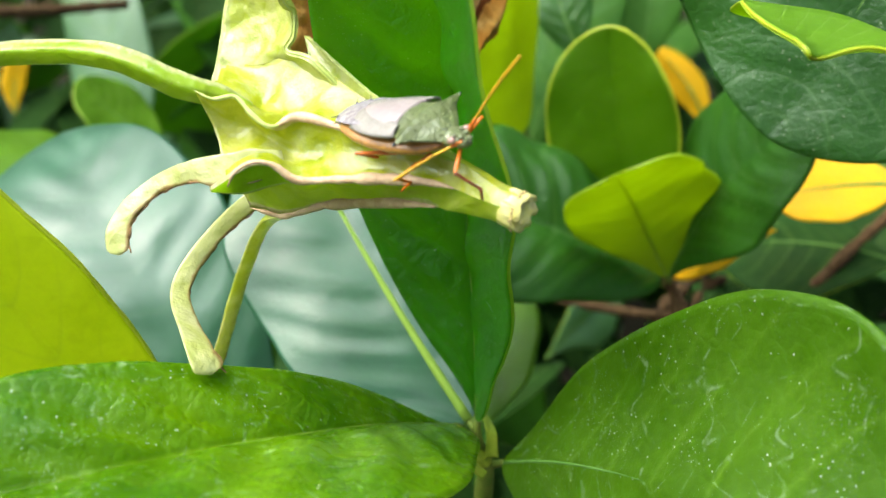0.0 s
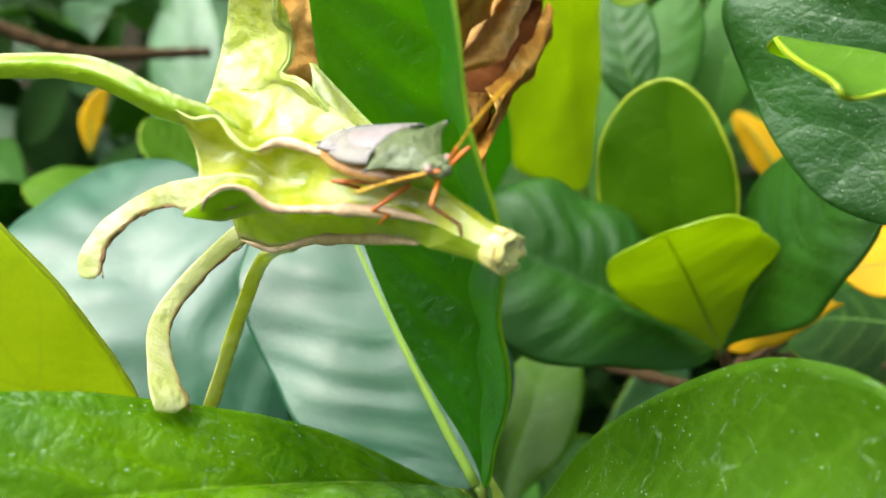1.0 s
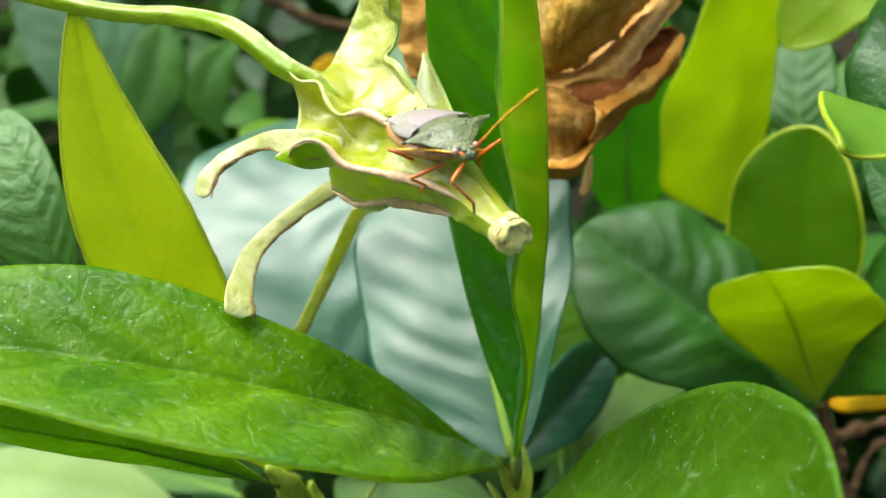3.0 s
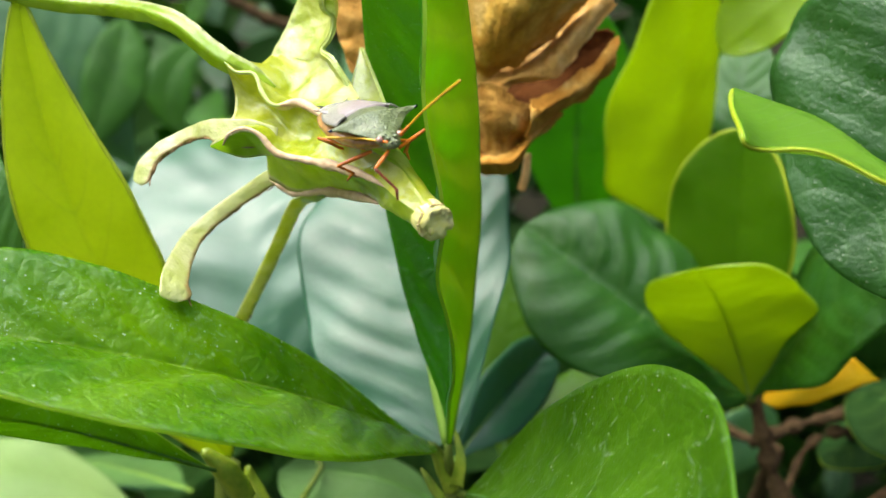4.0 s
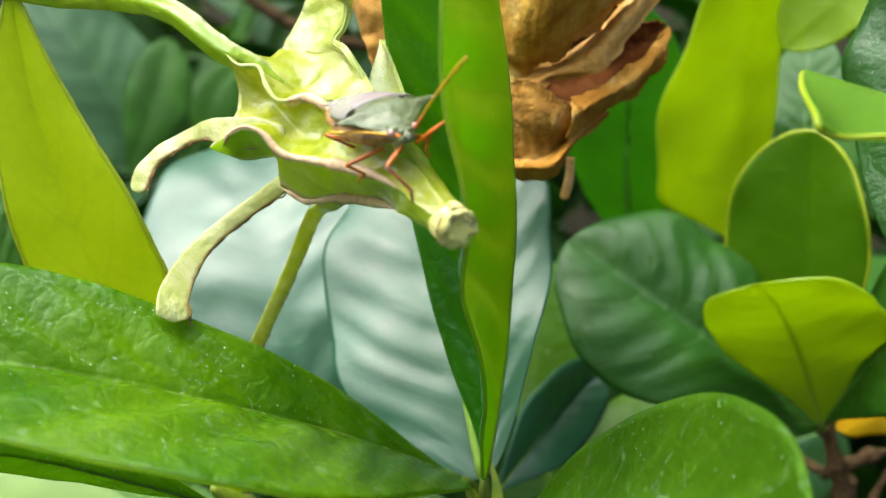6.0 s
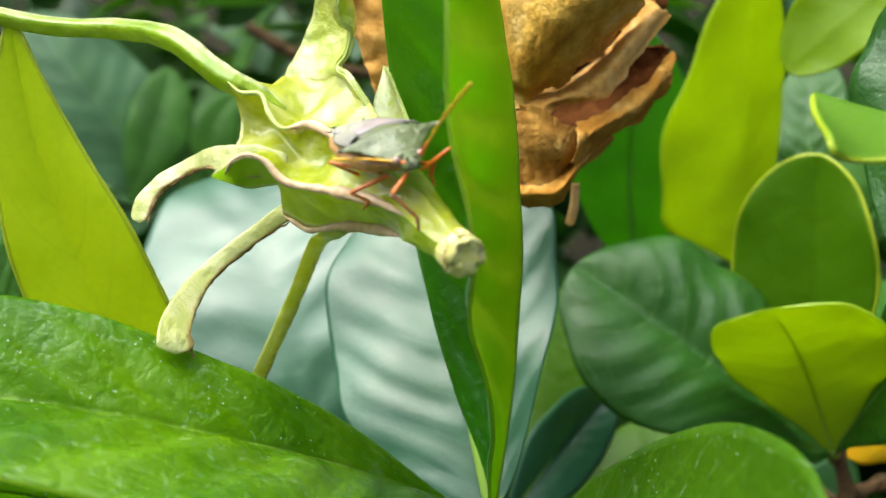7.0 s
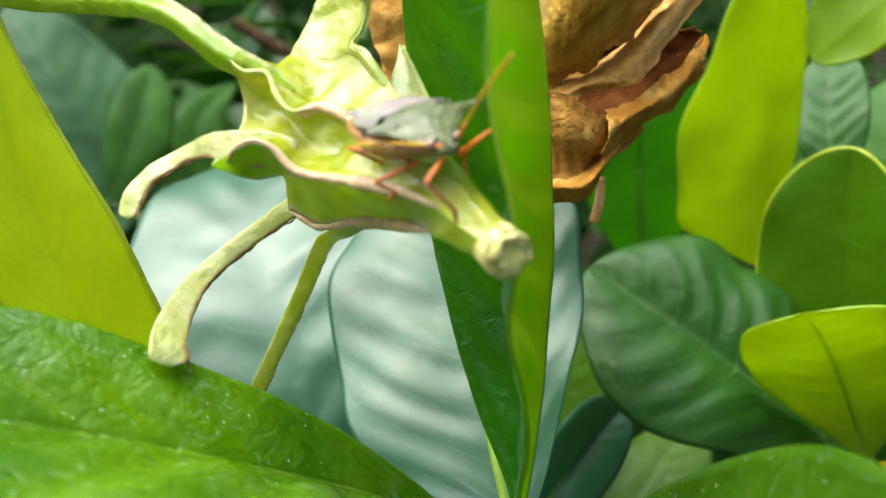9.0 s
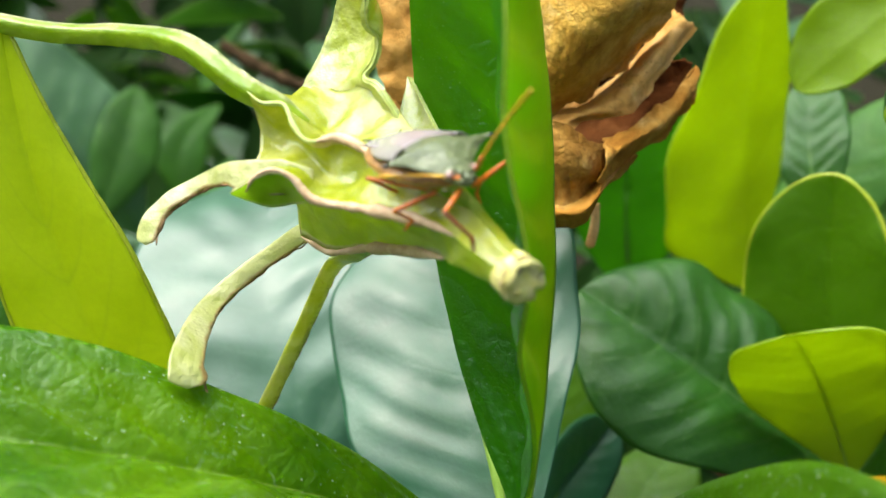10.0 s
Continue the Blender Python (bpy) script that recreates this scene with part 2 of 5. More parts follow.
def calyx_material(name, colour, shade, crest, through_colour, thin=0.3, cream=0.0, edge_from=0.68):
    """Fleshy calyx skin; the outer edge (UV x near 1) is dried to a pinkish tan, broken by noise."""
    m, t, p, out = nodes(name)
    sep = t.nodes.new("ShaderNodeSeparateXYZ")
    t.links.new(t.nodes.new("ShaderNodeTexCoord").outputs["UV"], sep.inputs[0])
    n = noise_of(t, 420, 4)
    skin = mix_of(t, ramp(t, noise_of(t, 190, 5, 0.62, distort=0.8), [(0.43, (0, 0, 0)), (0.6, (1, 1, 1))]), shade, colour)
    skin = mix_of(t, math_of(t, "MULTIPLY", ramp(t, n, [(0.4, (0, 0, 0)), (0.7, (1, 1, 1))]), 0.35), skin, tuple(min(0.8, 1.3 * c) for c in colour))
    # Cream mottling of the skin; it also paints in pale glossy highlights.
    if cream:
        pale = ramp(t, noise_of(t, 130, 5, 0.65, distort=1.2), [(0.5, (0, 0, 0)), (0.62, (1, 1, 1))])
        skin = mix_of(t, math_of(t, "MULTIPLY", pale, cream), skin, (0.58, 0.56, 0.29))
    edge = ramp(t, math_of(t, "ADD", sep.outputs[0], math_of(t, "MULTIPLY_ADD", n, 0.4, -0.2)), [(edge_from, (0, 0, 0)), (edge_from + 0.12, (1, 1, 1))])
    skin = mix_of(t, edge, skin, mix_of(t, ramp(t, noise_of(t, 1500, 3), [(0.45, (0, 0, 0)), (0.68, (1, 1, 1))]), crest, tuple(c * 0.5 for c in crest)))
    dots = t.nodes.new("ShaderNodeTexVoronoi")
    dots.inputs["Scale"].default_value = 900
    t.links.new(t.nodes.new("ShaderNodeTexCoord").outputs["Object"], dots.inputs["Vector"])
    spot = math_of(t, "MULTIPLY", ramp(t, dots.outputs["Distance"], [(0.08, (1, 1, 1)), (0.14, (0, 0, 0))]), ramp(t, noise_of(t, 260, 2), [(0.56, (0, 0, 0)), (0.62, (1, 1, 1))]))
    skin = mix_of(t, math_of(t, "MULTIPLY", spot, 0.7), skin, (0.2, 0.1, 0.03))
    t.links.new(skin, p.inputs["Base Color"])
    p.inputs["Roughness"].default_value = 0.26
    p.inputs["Specular IOR Level"].default_value = 0.5
    p.inputs["Coat Weight"].default_value, p.inputs["Coat Roughness"].default_value = 0.6, 0.12
    t.links.new(bump_of(t, math_of(t, "ADD", noise_of(t, 300, 4), math_of(t, "MULTIPLY", n, 0.5)), 0.8, 0.0008), p.inputs["Normal"])
    tr = t.nodes.new("ShaderNodeBsdfTranslucent")
    tr.inputs[0].default_value = (*through_colour, 1)
    mx = t.nodes.new("ShaderNodeMixShader")
    mx.inputs[0].default_value = thin
    t.links.new(p.outputs[0], mx.inputs[1])
    t.links.new(tr.outputs[0], mx.inputs[2])
    t.links.new(mx.outputs[0], out.inputs[0])
    return m


CALYX = calyx_material("calyx_skin", (0.43, 0.45, 0.024), (0.27, 0.33, 0.003), (0.62, 0.47, 0.3), (0.75, 0.8, 0.03), 0.3, 0.35)
CALYX_GREEN = calyx_material("calyx_green_skin", (0.46, 0.53, 0.04), (0.27, 0.39, 0.010), (0.62, 0.47, 0.3), (0.65, 0.9, 0.04), 0.5, 0.2)
SEPAL = calyx_material("sepal_skin", (0.57, 0.58, 0.27), (0.43, 0.47, 0.13), (0.36, 0.22, 0.09), (0.8, 0.85, 0.25), 0.25, 0.35, 0.82)
SEPAL_FRESH = calyx_material("sepal_fresh_skin", (0.53, 0.56, 0.16), (0.37, 0.44, 0.035), (0.5, 0.56, 0.16), (0.8, 0.88, 0.1), 0.3, 0.55)
SEPAL_GREEN = calyx_material("sepal_green_skin", (0.33, 0.45, 0.03), (0.22, 0.36, 0.008), (0.62, 0.62, 0.3), (0.7, 0.9, 0.04), 0.35, 0.12, 0.8)


def plain(name, colour, other, rough=0.5, scale=500, metal=0.0, spec=0.5, bump=0.3, dist=0.0004, coat=0.0):
    m, t, p, out = nodes(name)
    f = ramp(t, noise_of(t, scale, 5), [(0.35, (0, 0, 0)), (0.68, (1, 1, 1))])
    g = ramp(t, noise_of(t, scale * 0.22, 3), [(0.35, (0, 0, 0)), (0.7, (1, 1, 1))])
    c = mix_of(t, f, colour, other)
    c = mix_of(t, math_of(t, "MULTIPLY", g, 0.4), c, tuple(v * 0.6 for v in other))
    t.links.new(c, p.inputs["Base Color"])
    p.inputs["Roughness"].default_value, p.inputs["Metallic"].default_value = rough, metal
    p.inputs["Specular IOR Level"].default_value, p.inputs["Coat Weight"].default_value = spec, coat
    t.links.new(bump_of(t, noise_of(t, scale, 5), bump, dist), p.inputs["Normal"])
    return m


SEPAL_EDGE = plain("sepal_dried_edge", (0.16, 0.075, 0.022), (0.36, 0.2, 0.08), 0.75, 1600, bump=0.9)
CUT = plain("cut_flesh", (0.95, 0.88, 0.42), (0.88, 0.78, 0.18), 0.4, 700, bump=0.5, dist=0.0004)
CUT_RIM = plain("dried_cut_rim", (0.42, 0.26, 0.1), (0.6, 0.48, 0.2), 0.7, 1500, bump=0.8)
BARK = plain("twig_bark", (0.05, 0.03, 0.013), (0.14, 0.085, 0.038), 0.85, 700, spec=0.1, bump=0.9, dist=0.0015)
GREEN_STEM = plain("green_stem", (0.07, 0.13, 0.012), (0.14, 0.17, 0.025), 0.5, 500, spec=0.2)
WING_RIM = plain("dried_wing_rim", (0.68, 0.5, 0.3), (0.48, 0.3, 0.15), 0.6, 900, bump=0.8)
FRESH_RIM = plain("pale_wing_rim", (0.52, 0.58, 0.18), (0.4, 0.5, 0.1), 0.4, 700, bump=0.4)
STIPULE = plain("stipule_skin", (0.17, 0.27, 0.012), (0.32, 0.38, 0.03), 0.4, 600)
SOIL = plain("dark_soil", (0.012, 0.012, 0.007), (0.026, 0.022, 0.012), 0.95, 30, spec=0.05, bump=1.0, dist=0.01)


def pitted(name, colour, pit, rough, coat):
    m, t, p, out = nodes(name)
    v = t.nodes.new("ShaderNodeTexVoronoi")
    v.inputs["Scale"].default_value = 3600
    t.links.new(t.nodes.new("ShaderNodeTexCoord").outputs["Object"], v.inputs["Vector"])
    holes = ramp(t, v.outputs["Distance"], [(0.12, (1, 1, 1)), (0.3, (0, 0, 0))])
    blotch = ramp(t, noise_of(t, 700, 4), [(0.4, (0, 0, 0)), (0.65, (1, 1, 1))])
    c = mix_of(t, math_of(t, "MULTIPLY", blotch, 0.5), colour, tuple(x * 0.55 for x in colour))
    t.links.new(mix_of(t, math_of(t, "MULTIPLY", holes, 0.75), c, pit), p.inputs["Base Color"])
    p.inputs["Roughness"].default_value, p.inputs["Coat Weight"].default_value = rough, coat
    p.inputs["Coat Roughness"].default_value = 0.18
    h = math_of(t, "SUBTRACT", math_of(t, "MULTIPLY", noise_of(t, 1300, 3, distort=1.5), 2.2), holes)
    t.links.new(bump_of(t, h, 0.95, 0.0002), p.inputs["Normal"])
    return m


SHELL = pitted("bug_shell_green", (0.125, 0.155, 0.055), (0.04, 0.05, 0.02), 0.34, 0.5)
SCUTELLUM = plain("bug_scutellum", (0.33, 0.28, 0.28), (0.28, 0.22, 0.22), 0.35, 1800, spec=0.5, bump=0.3, dist=0.0002, coat=0.3)
WING = plain("bug_forewing", (0.3, 0.27, 0.25), (0.22, 0.2, 0.17), 0.3, 2400, spec=0.6, bump=0.7, dist=0.0003, coat=0.3)
MEMBRANE = plain("wing_membrane", (0.4, 0.36, 0.37), (0.16, 0.14, 0.16), 0.2, 1500, spec=0.6, bump=0.2)
BELLY = plain("bug_belly", (0.5, 0.24, 0.05), (0.27, 0.13, 0.035), 0.32, 1500, coat=0.4)
LEG = plain("bug_leg_orange", (0.74, 0.2, 0.008), (0.5, 0.1, 0.006), 0.3, 1500, spec=0.4, coat=0.2)
LEG_DARK = plain("bug_leg_dark", (0.12, 0.025, 0.01), (0.3, 0.06, 0.015), 0.35, 1500)
FEELER = plain("antenna_amber", (0.78, 0.46, 0.02), (0.68, 0.34, 0.015), 0.35, 1500)
BLACK = plain("bug_black_tip", (0.012, 0.012, 0.02), (0.03, 0.03, 0.045), 0.25, 2000, coat=0.5)
EYE_MAT = plain("bug_eye", (0.42, 0.25, 0.2), (0.3, 0.16, 0.12), 0.15, 3000, bump=0.1, coat=0.8)


def petal_material(name, tones, coarse=1.0):
    m, t, p, out = nodes(name)
    big = noise_of(t, 110, 5, 0.6, distort=0.6)
    c = ramp(t, big, list(zip((0.3, 0.44, 0.56, 0.7), tones)))
    speck = ramp(t, noise_of(t, 1700, 3, 0.7), [(0.56, (0, 0, 0)), (0.66, (1, 1, 1))])
    where = ramp(t, noise_of(t, 170, 3), [(0.44, (0, 0, 0)), (0.6, (1, 1, 1))])
    c = mix_of(t, math_of(t, "MULTIPLY", math_of(t, "MULTIPLY", speck, where), 0.75), c, tuple(0.7 * v for v in tones[0]))
    vein = ramp(t, noise_of(t, 700, 6, 0.7), [(0.4, (0, 0, 0)), (0.7, (1, 1, 1))])
    c = mix_of(t, math_of(t, "MULTIPLY", vein, 0.6 * coarse), c, tuple(0.6 * v for v in tones[1]))
    t.links.new(c, p.inputs["Base Color"])
    crack = t.nodes.new("ShaderNodeTexVoronoi")
    crack.feature = "DISTANCE_TO_EDGE"
    crack.inputs["Scale"].default_value = 420
    warp = t.nodes.new("ShaderNodeVectorMath")
    warp.operation = "MULTIPLY_ADD"
    drift = t.nodes.new("ShaderNodeTexNoise")
    drift.inputs["Scale"].default_value, drift.inputs["Detail"].default_value = 300, 4
    place = t.nodes.new("ShaderNodeTexCoord").outputs["Object"]
    t.links.new(place, drift.inputs["Vector"])
    t.links.new(drift.outputs["Color"], warp.inputs[0])
    warp.inputs[1].default_value = (0.004,) * 3
    t.links.new(place, warp.inputs[2])
    t.links.new(warp.outputs[0], crack.inputs["Vector"])
    lines = ramp(t, crack.outputs["Distance"], [(0.0, (1, 1, 1)), (0.03, (0.5, 0.5, 0.5)), (0.1, (0, 0, 0))])
    patch = ramp(t, noise_of(t, 130, 3), [(0.45, (0, 0, 0)), (0.62, (1, 1, 1))])
    c = mix_of(t, math_of(t, "MULTIPLY", math_of(t, "MULTIPLY", lines, patch), 0.3), c, tuple(0.5 * v for v in tones[0]))
    t.links.new(c, p.inputs["Base Color"])
    p.inputs["Roughness"].default_value = 0.88
    p.inputs["Specular IOR Level"].default_value = 0.05
    h = math_of(t, "ADD", noise_of(t, 260, 6, 0.65, distort=0.8), math_of(t, "MULTIPLY", noise_of(t, 1100, 5, 0.7), 0.6))
    h = math_of(t, "SUBTRACT", h, math_of(t, "MULTIPLY", lines, 0.1))
    t.links.new(bump_of(t, h, 0.8 * coarse, 0.0009), p.inputs["Normal"])
    tr = t.nodes.new("ShaderNodeBsdfTranslucent")
    tr.inputs[0].default_value = (*(min(0.9, 1.2 * v) for v in tones[2]), 1)
    mx = t.nodes.new("ShaderNodeMixShader")
    mx.inputs[0].default_value = 0.12
    t.links.new(p.outputs[0], mx.inputs[1])
    t.links.new(tr.outputs[0], mx.inputs[2])
    t.links.new(mx.outputs[0], out.inputs[0])
    return m


PETAL = petal_material("dried_petal", ((0.3, 0.12, 0.014), (0.58, 0.3, 0.045), (0.72, 0.44, 0.09), (0.82, 0.6, 0.24)))
PETAL_PALE = petal_material("dried_petal_pale", ((0.42, 0.18, 0.035), (0.64, 0.33, 0.08), (0.74, 0.43, 0.13), (0.84, 0.58, 0.25)), 0.7)
PETAL_BROWN = petal_material("dried_petal_brown", ((0.14, 0.058, 0.012), (0.34, 0.16, 0.03), (0.48, 0.26, 0.06), (0.6, 0.38, 0.13)), 1.1)
# Maroon petal skin, darkened further to carry the shade inside the flower.
PETAL_SHADED = petal_material("dried_petal_shaded", ((0.05, 0.014, 0.004), (0.11, 0.035, 0.009), (0.17, 0.058, 0.015), (0.24, 0.1, 0.03)), 0.8)
PETAL_RUST = petal_material("dried_petal_rust", ((0.28, 0.085, 0.012), (0.56, 0.25, 0.04), (0.7, 0.38, 0.085), (0.8, 0.54, 0.2)), 0.9)

# ---- building helpers ----
ORIGIN = {}


def thing(name, origin, label, category, group="", kind=""):
    ob = new(name)
    ob.empty_display_size = 0.005
    ob.location = origin
    ORIGIN[ob.name] = Vector(origin)
    return tagged(ob, label, category, group, kind)


def link_mesh(name, me, materials, parent, label=""):
    for m in materials if isinstance(materials, (list, tuple)) else [materials]:
        me.materials.append(m)
    for f in me.polygons:
        f.use_smooth = f.material_index != 2
    ob = new(name, me)
    if parent is not None:
        o = ORIGIN[parent.name]
        me.transform(Matrix.Translation(-o))
        ob.parent = parent
        ORIGIN[ob.name] = o
    return tagged(ob, label)


def part(name, bm, material, parent, label=""):
    """One bmesh in world places as one mesh object under a thing or a part."""
    me = bpy.data.meshes.new(name)
    bm.to_mesh(me)
    bm.free()
    return link_mesh(name, me, material, parent, label)


def sheet_mesh(name, grid, nrm, thick, uvs):
    """A bent sheet with real thickness: top, underside and rim get material slots 0, 1, 2."""
    nv, nu = len(grid), len(grid[0])
    verts = [g + n * thick / 2 for gr, nr in zip(grid, nrm) for g, n in zip(gr, nr)]
    verts += [g - n * thick / 2 for gr, nr in zip(grid, nrm) for g, n in zip(gr, nr)]
    off = nv * nu
    faces, slots, fuv = [], [], []

    def q(a, b, c, d, s):
        faces.append((a, b, c, d)), slots.append(s)
        fuv.extend(uvs[i % off] for i in (a, b, c, d))

    for j in range(nv - 1):
        for i in range(nu - 1):
            a, b, c, d = j * nu + i, j * nu + i + 1, (j + 1) * nu + i + 1, (j + 1) * nu + i
            q(a, b, c, d, 0), q(off + d, off + c, off + b, off + a, 1)
    ring = [i for i in range(nu)] + [j * nu + nu - 1 for j in range(1, nv)] + [(nv - 1) * nu + i for i in range(nu - 2, -1, -1)] + [j * nu for j in range(nv - 2, 0, -1)]
    for a, b in zip(ring, ring[1:] + ring[:1]):
        q(b, a, off + a, off + b, 2)
    me = bpy.data.meshes.new(name)
    me.from_pydata([tuple(v) for v in verts], [], faces)
    me.polygons.foreach_set("material_index", slots)
    layer = me.uv_layers.new(name="UVMap")
    layer.data.foreach_set("uv", [c for p in fuv for c in p])
    me.update()
    return me


def bezier3(a, m, b):
    """A smooth curve from a by m to b; returns place and tangent at s in 0..1, and the s of m."""
    k = (m - a).length / ((m - a).length + (b - m).length)
    c = (m - a * (1 - k) ** 2 - b * k * k) / (2 * k * (1 - k))
    return (lambda s: a * (1 - s) ** 2 + c * (2 * s * (1 - s)) + b * s * s), (lambda s: ((c - a) * (1 - s) + (b - c) * s).normalized()), k


def tube(bm, pts, radii, sides=10, cap=True):
    """A round tube along points."""
    rings, up = [], None
    for i, p in enumerate(pts):
        d = (pts[min(i + 1, len(pts) - 1)] - pts[max(i - 1, 0)]).normalized()
        if up is None:
            up = d.orthogonal().normalized()
        up = (up - d * up.dot(d)).normalized()
        w = d.cross(up)
        rings.append([bm.verts.new(p + (up * math.cos(a) + w * math.sin(a)) * radii[i]) for a in (2 * math.pi * k / sides for k in range(sides))])
    for r, s in zip(rings, rings[1:]):
        for k in range(sides):
            bm.faces.new((r[k], r[(k + 1) % sides], s[(k + 1) % sides], s[k]))
    if cap:
        bm.faces.new(rings[0][::-1])
        bm.faces.new(rings[-1])
    return rings


def smooth_path(pts, n):
    """Catmull-Rom through points."""
    p = [pts[0] * 2 - pts[1]] + list(pts) + [pts[-1] * 2 - pts[-2]]
    out = []
    for i in range(n):
        x = i / (n - 1) * (len(pts) - 1)
        k = min(int(x), len(pts) - 2)
        f = x - k
        a, b, c, d = p[k:k + 4]
        out.append(0.5 * (2 * b + (c - a) * f + (2 * a - 5 * b + 4 * c - d) * f * f + (3 * b - a - 3 * c + d) * f ** 3))
    return out


def lerp_list(values, x):
    x *= len(values) - 1
    k = min(int(x), len(values) - 2)
    return values[k] + (values[k + 1] - values[k]) * (x - k)


def bent_list(values, x):
    """A smooth curve through evenly spaced values."""
    p = [2 * values[0] - values[1], *values, 2 * values[-1] - values[-2]]
    x *= len(values) - 1
    k = min(int(x), len(values) - 2)
    a, b, c, d = p[k:k + 4]
    f = x - k
    return 0.5 * (2 * b + (c - a) * f + (2 * a - 5 * b + 4 * c - d) * f * f + (3 * b - a - 3 * c + d) * f ** 3)


def leaf(parent, base, mid, tip, a, b, mats, label="", peak=0.52, camber=0.12, wave=0.03, waves=3.0, quilt=0.0005, ends=(0.75, 0.6), thick=0.00042, nv=64, nu=25, seed=0, rib_r=0.0004, rib_mat=None, notch=0.0, side_veins=9.0, edge_r=0.0, wl=None, wr=None, stalk=None):
    """A leaf whose midrib runs base, mid, tip and whose margins pass near a and b beside mid."""
    base, mid, tip, a, b = (Vector(v) for v in (base, mid, tip, a, b))
    place, tangent, k = bezier3(base, mid, tip)
    t0 = tangent(k)
    ha, hb = a - mid, b - mid
    ha, hb = ha - t0 * ha.dot(t0), hb - t0 * hb.dot(t0)
    face = ha.cross(t0).normalized() + t0.cross(hb).normalized()
    face.normalize()
    rnd = random.Random(seed)
    ph1, ph2 = rnd.uniform(0, 6.28), rnd.uniform(0, 6.28)
    e0, e1 = ends
    top = (peak ** e0) * ((1 - peak) ** (e0 * (1 - peak) / peak)) if peak > 0 else 1
    grid, uvs = [], []
    for j in range(nv):
        v = 0.5 - 0.5 * math.cos(math.pi * j / (nv - 1))
        c, tg = place(v), tangent(v)
        if v <= peak:
            w = math.sin(math.pi / 2 * v / peak) ** (1.0 / e0)
        else:
            w = max(0.0, 1 - ((v - peak) / (1 - peak)) ** (1.0 / (1 - e1) if e1 < 0.95 else 20)) ** 0.62
        w = max(w, 0.012)
        if wl:
            swell = 2 * math.sqrt(max(0.0, v * (1 - v)))
            sides = [max(0.012, bent_list(k, v) * swell) for k in (wl, wr)]
        row = []
        for i in range(nu):
            u = 2 * i / (nu - 1) - 1
            h = ha if u < 0 else hb
            h = h - tg * h.dot(tg)
            s = abs(u)
            if wl:
                w = sides[0 if u < 0 else 1]
            n = (ha.cross(tg).normalized() if u < 0 else tg.cross(hb).normalized())
            n = (n * min(1, s * 2.5) + face * max(0, 1 - s * 2.5)).normalized()
            L = h.length
            ph = ph1 if u < 0 else ph2
            edge = 1 + ((0.006 if wl else 0.025) * math.sin(9 * v + ph) + 0.008 * math.sin(23 * v + ph)) * min(1, 6 * v)
            q = c + h * (s * w * edge)
            q += n * (L * w * camber * (s * s - s) * 4 * 0.5)
            q += n * (L * wave * s * s * math.sin(waves * 6.28 * v + ph) * min(1, w * 1.5))
            p = (v - 0.2 * s ** 1.35) * side_veins + (0.3 * noise.noise(Vector((2 * u, 4 * v, seed))) if wl else 0)
            p = abs(p - math.floor(p) - 0.5)
            q -= n * (quilt * 0.6 * math.cos(2 * math.pi * p) * min(1, s * 4) * (1 - s ** 3) * w)
            q -= n * (min(quilt, 0.0004) * 0.3 * math.exp(-(s / 0.05) ** 2) * w)
            q += n * (noise.noise(q * 130 + Vector((seed, 0, 0))) * 0.0003 * w)
            if notch and v > 0.9:
                q -= tg * (notch * math.exp(-(u / 0.14) ** 2) * (v - 0.9) * 10)
            row.append(q)
            uvs.append((0.5 + 0.5 * u, v))
        grid.append(row)
    nrm = []
    for j in range(nv):
        r = []
        for i in range(nu):
            du = grid[j][min(i + 1, nu - 1)] - grid[j][max(i - 1, 0)]
            dv = grid[min(j + 1, nv - 1)][i] - grid[max(j - 1, 0)][i]
            n = du.cross(dv)
            r.append(n.normalized() if n.length > 1e-12 else face.copy())
        nrm.append(r)
    ob = link_mesh("leaf", sheet_mesh("leaf", grid, nrm, thick, uvs), [mats[0], mats[1], mats[0] if mats[0] in (YELLOW, DARK_TOP, DULL_TOP, MATURE_TOP) else MARGIN], parent, label)
    if edge_r:
        bm = bmesh.new()
        tube(bm, [r[0] for r in grid[2:]] + [r[-1] for r in grid[-2:2:-1]], [edge_r * (1 + 0.4 * noise.noise(r[0] * 400)) for r in grid[2:] + grid[-2:2:-1]], 6)
        part("leaf_rim", bm, YELLOW_RIM, ob, "thickened yellow leaf rim")
    if stalk:
        bm = bmesh.new()
        foot, root = Vector(stalk), grid[1][nu // 2]
        bend = root - tangent(0) * ((root - foot).length * 0.4)
        tube(bm, [foot, foot.lerp(bend, 0.6), bend.lerp(root, 0.4), root, grid[4][nu // 2]], [0.0007, 0.0006, 0.00055, 0.0005, 0.0002], 10)
        part("petiole", bm, GREEN_STEM, ob, "short green petiole")
    if rib_r:
        bm = bmesh.new()
        n = 26
        pts, rad = [], []
        for j in range(n):
            s = j / (n - 1)
            jj = min(range(nv), key=lambda q: abs(0.5 - 0.5 * math.cos(math.pi * q / (nv - 1)) - s * 0.96))
            pts.append(grid[jj][nu // 2] - nrm[jj][nu // 2] * (rib_r * 0.15))
            rad.append(rib_r * (1.35 - 1.1 * s))
        tube(bm, pts, rad, 8)
        part("midrib", bm, rib_mat or (RIB if mats[0] is DARK_TOP else RIB_DARK), ob, "slender raised midrib")
    return ob


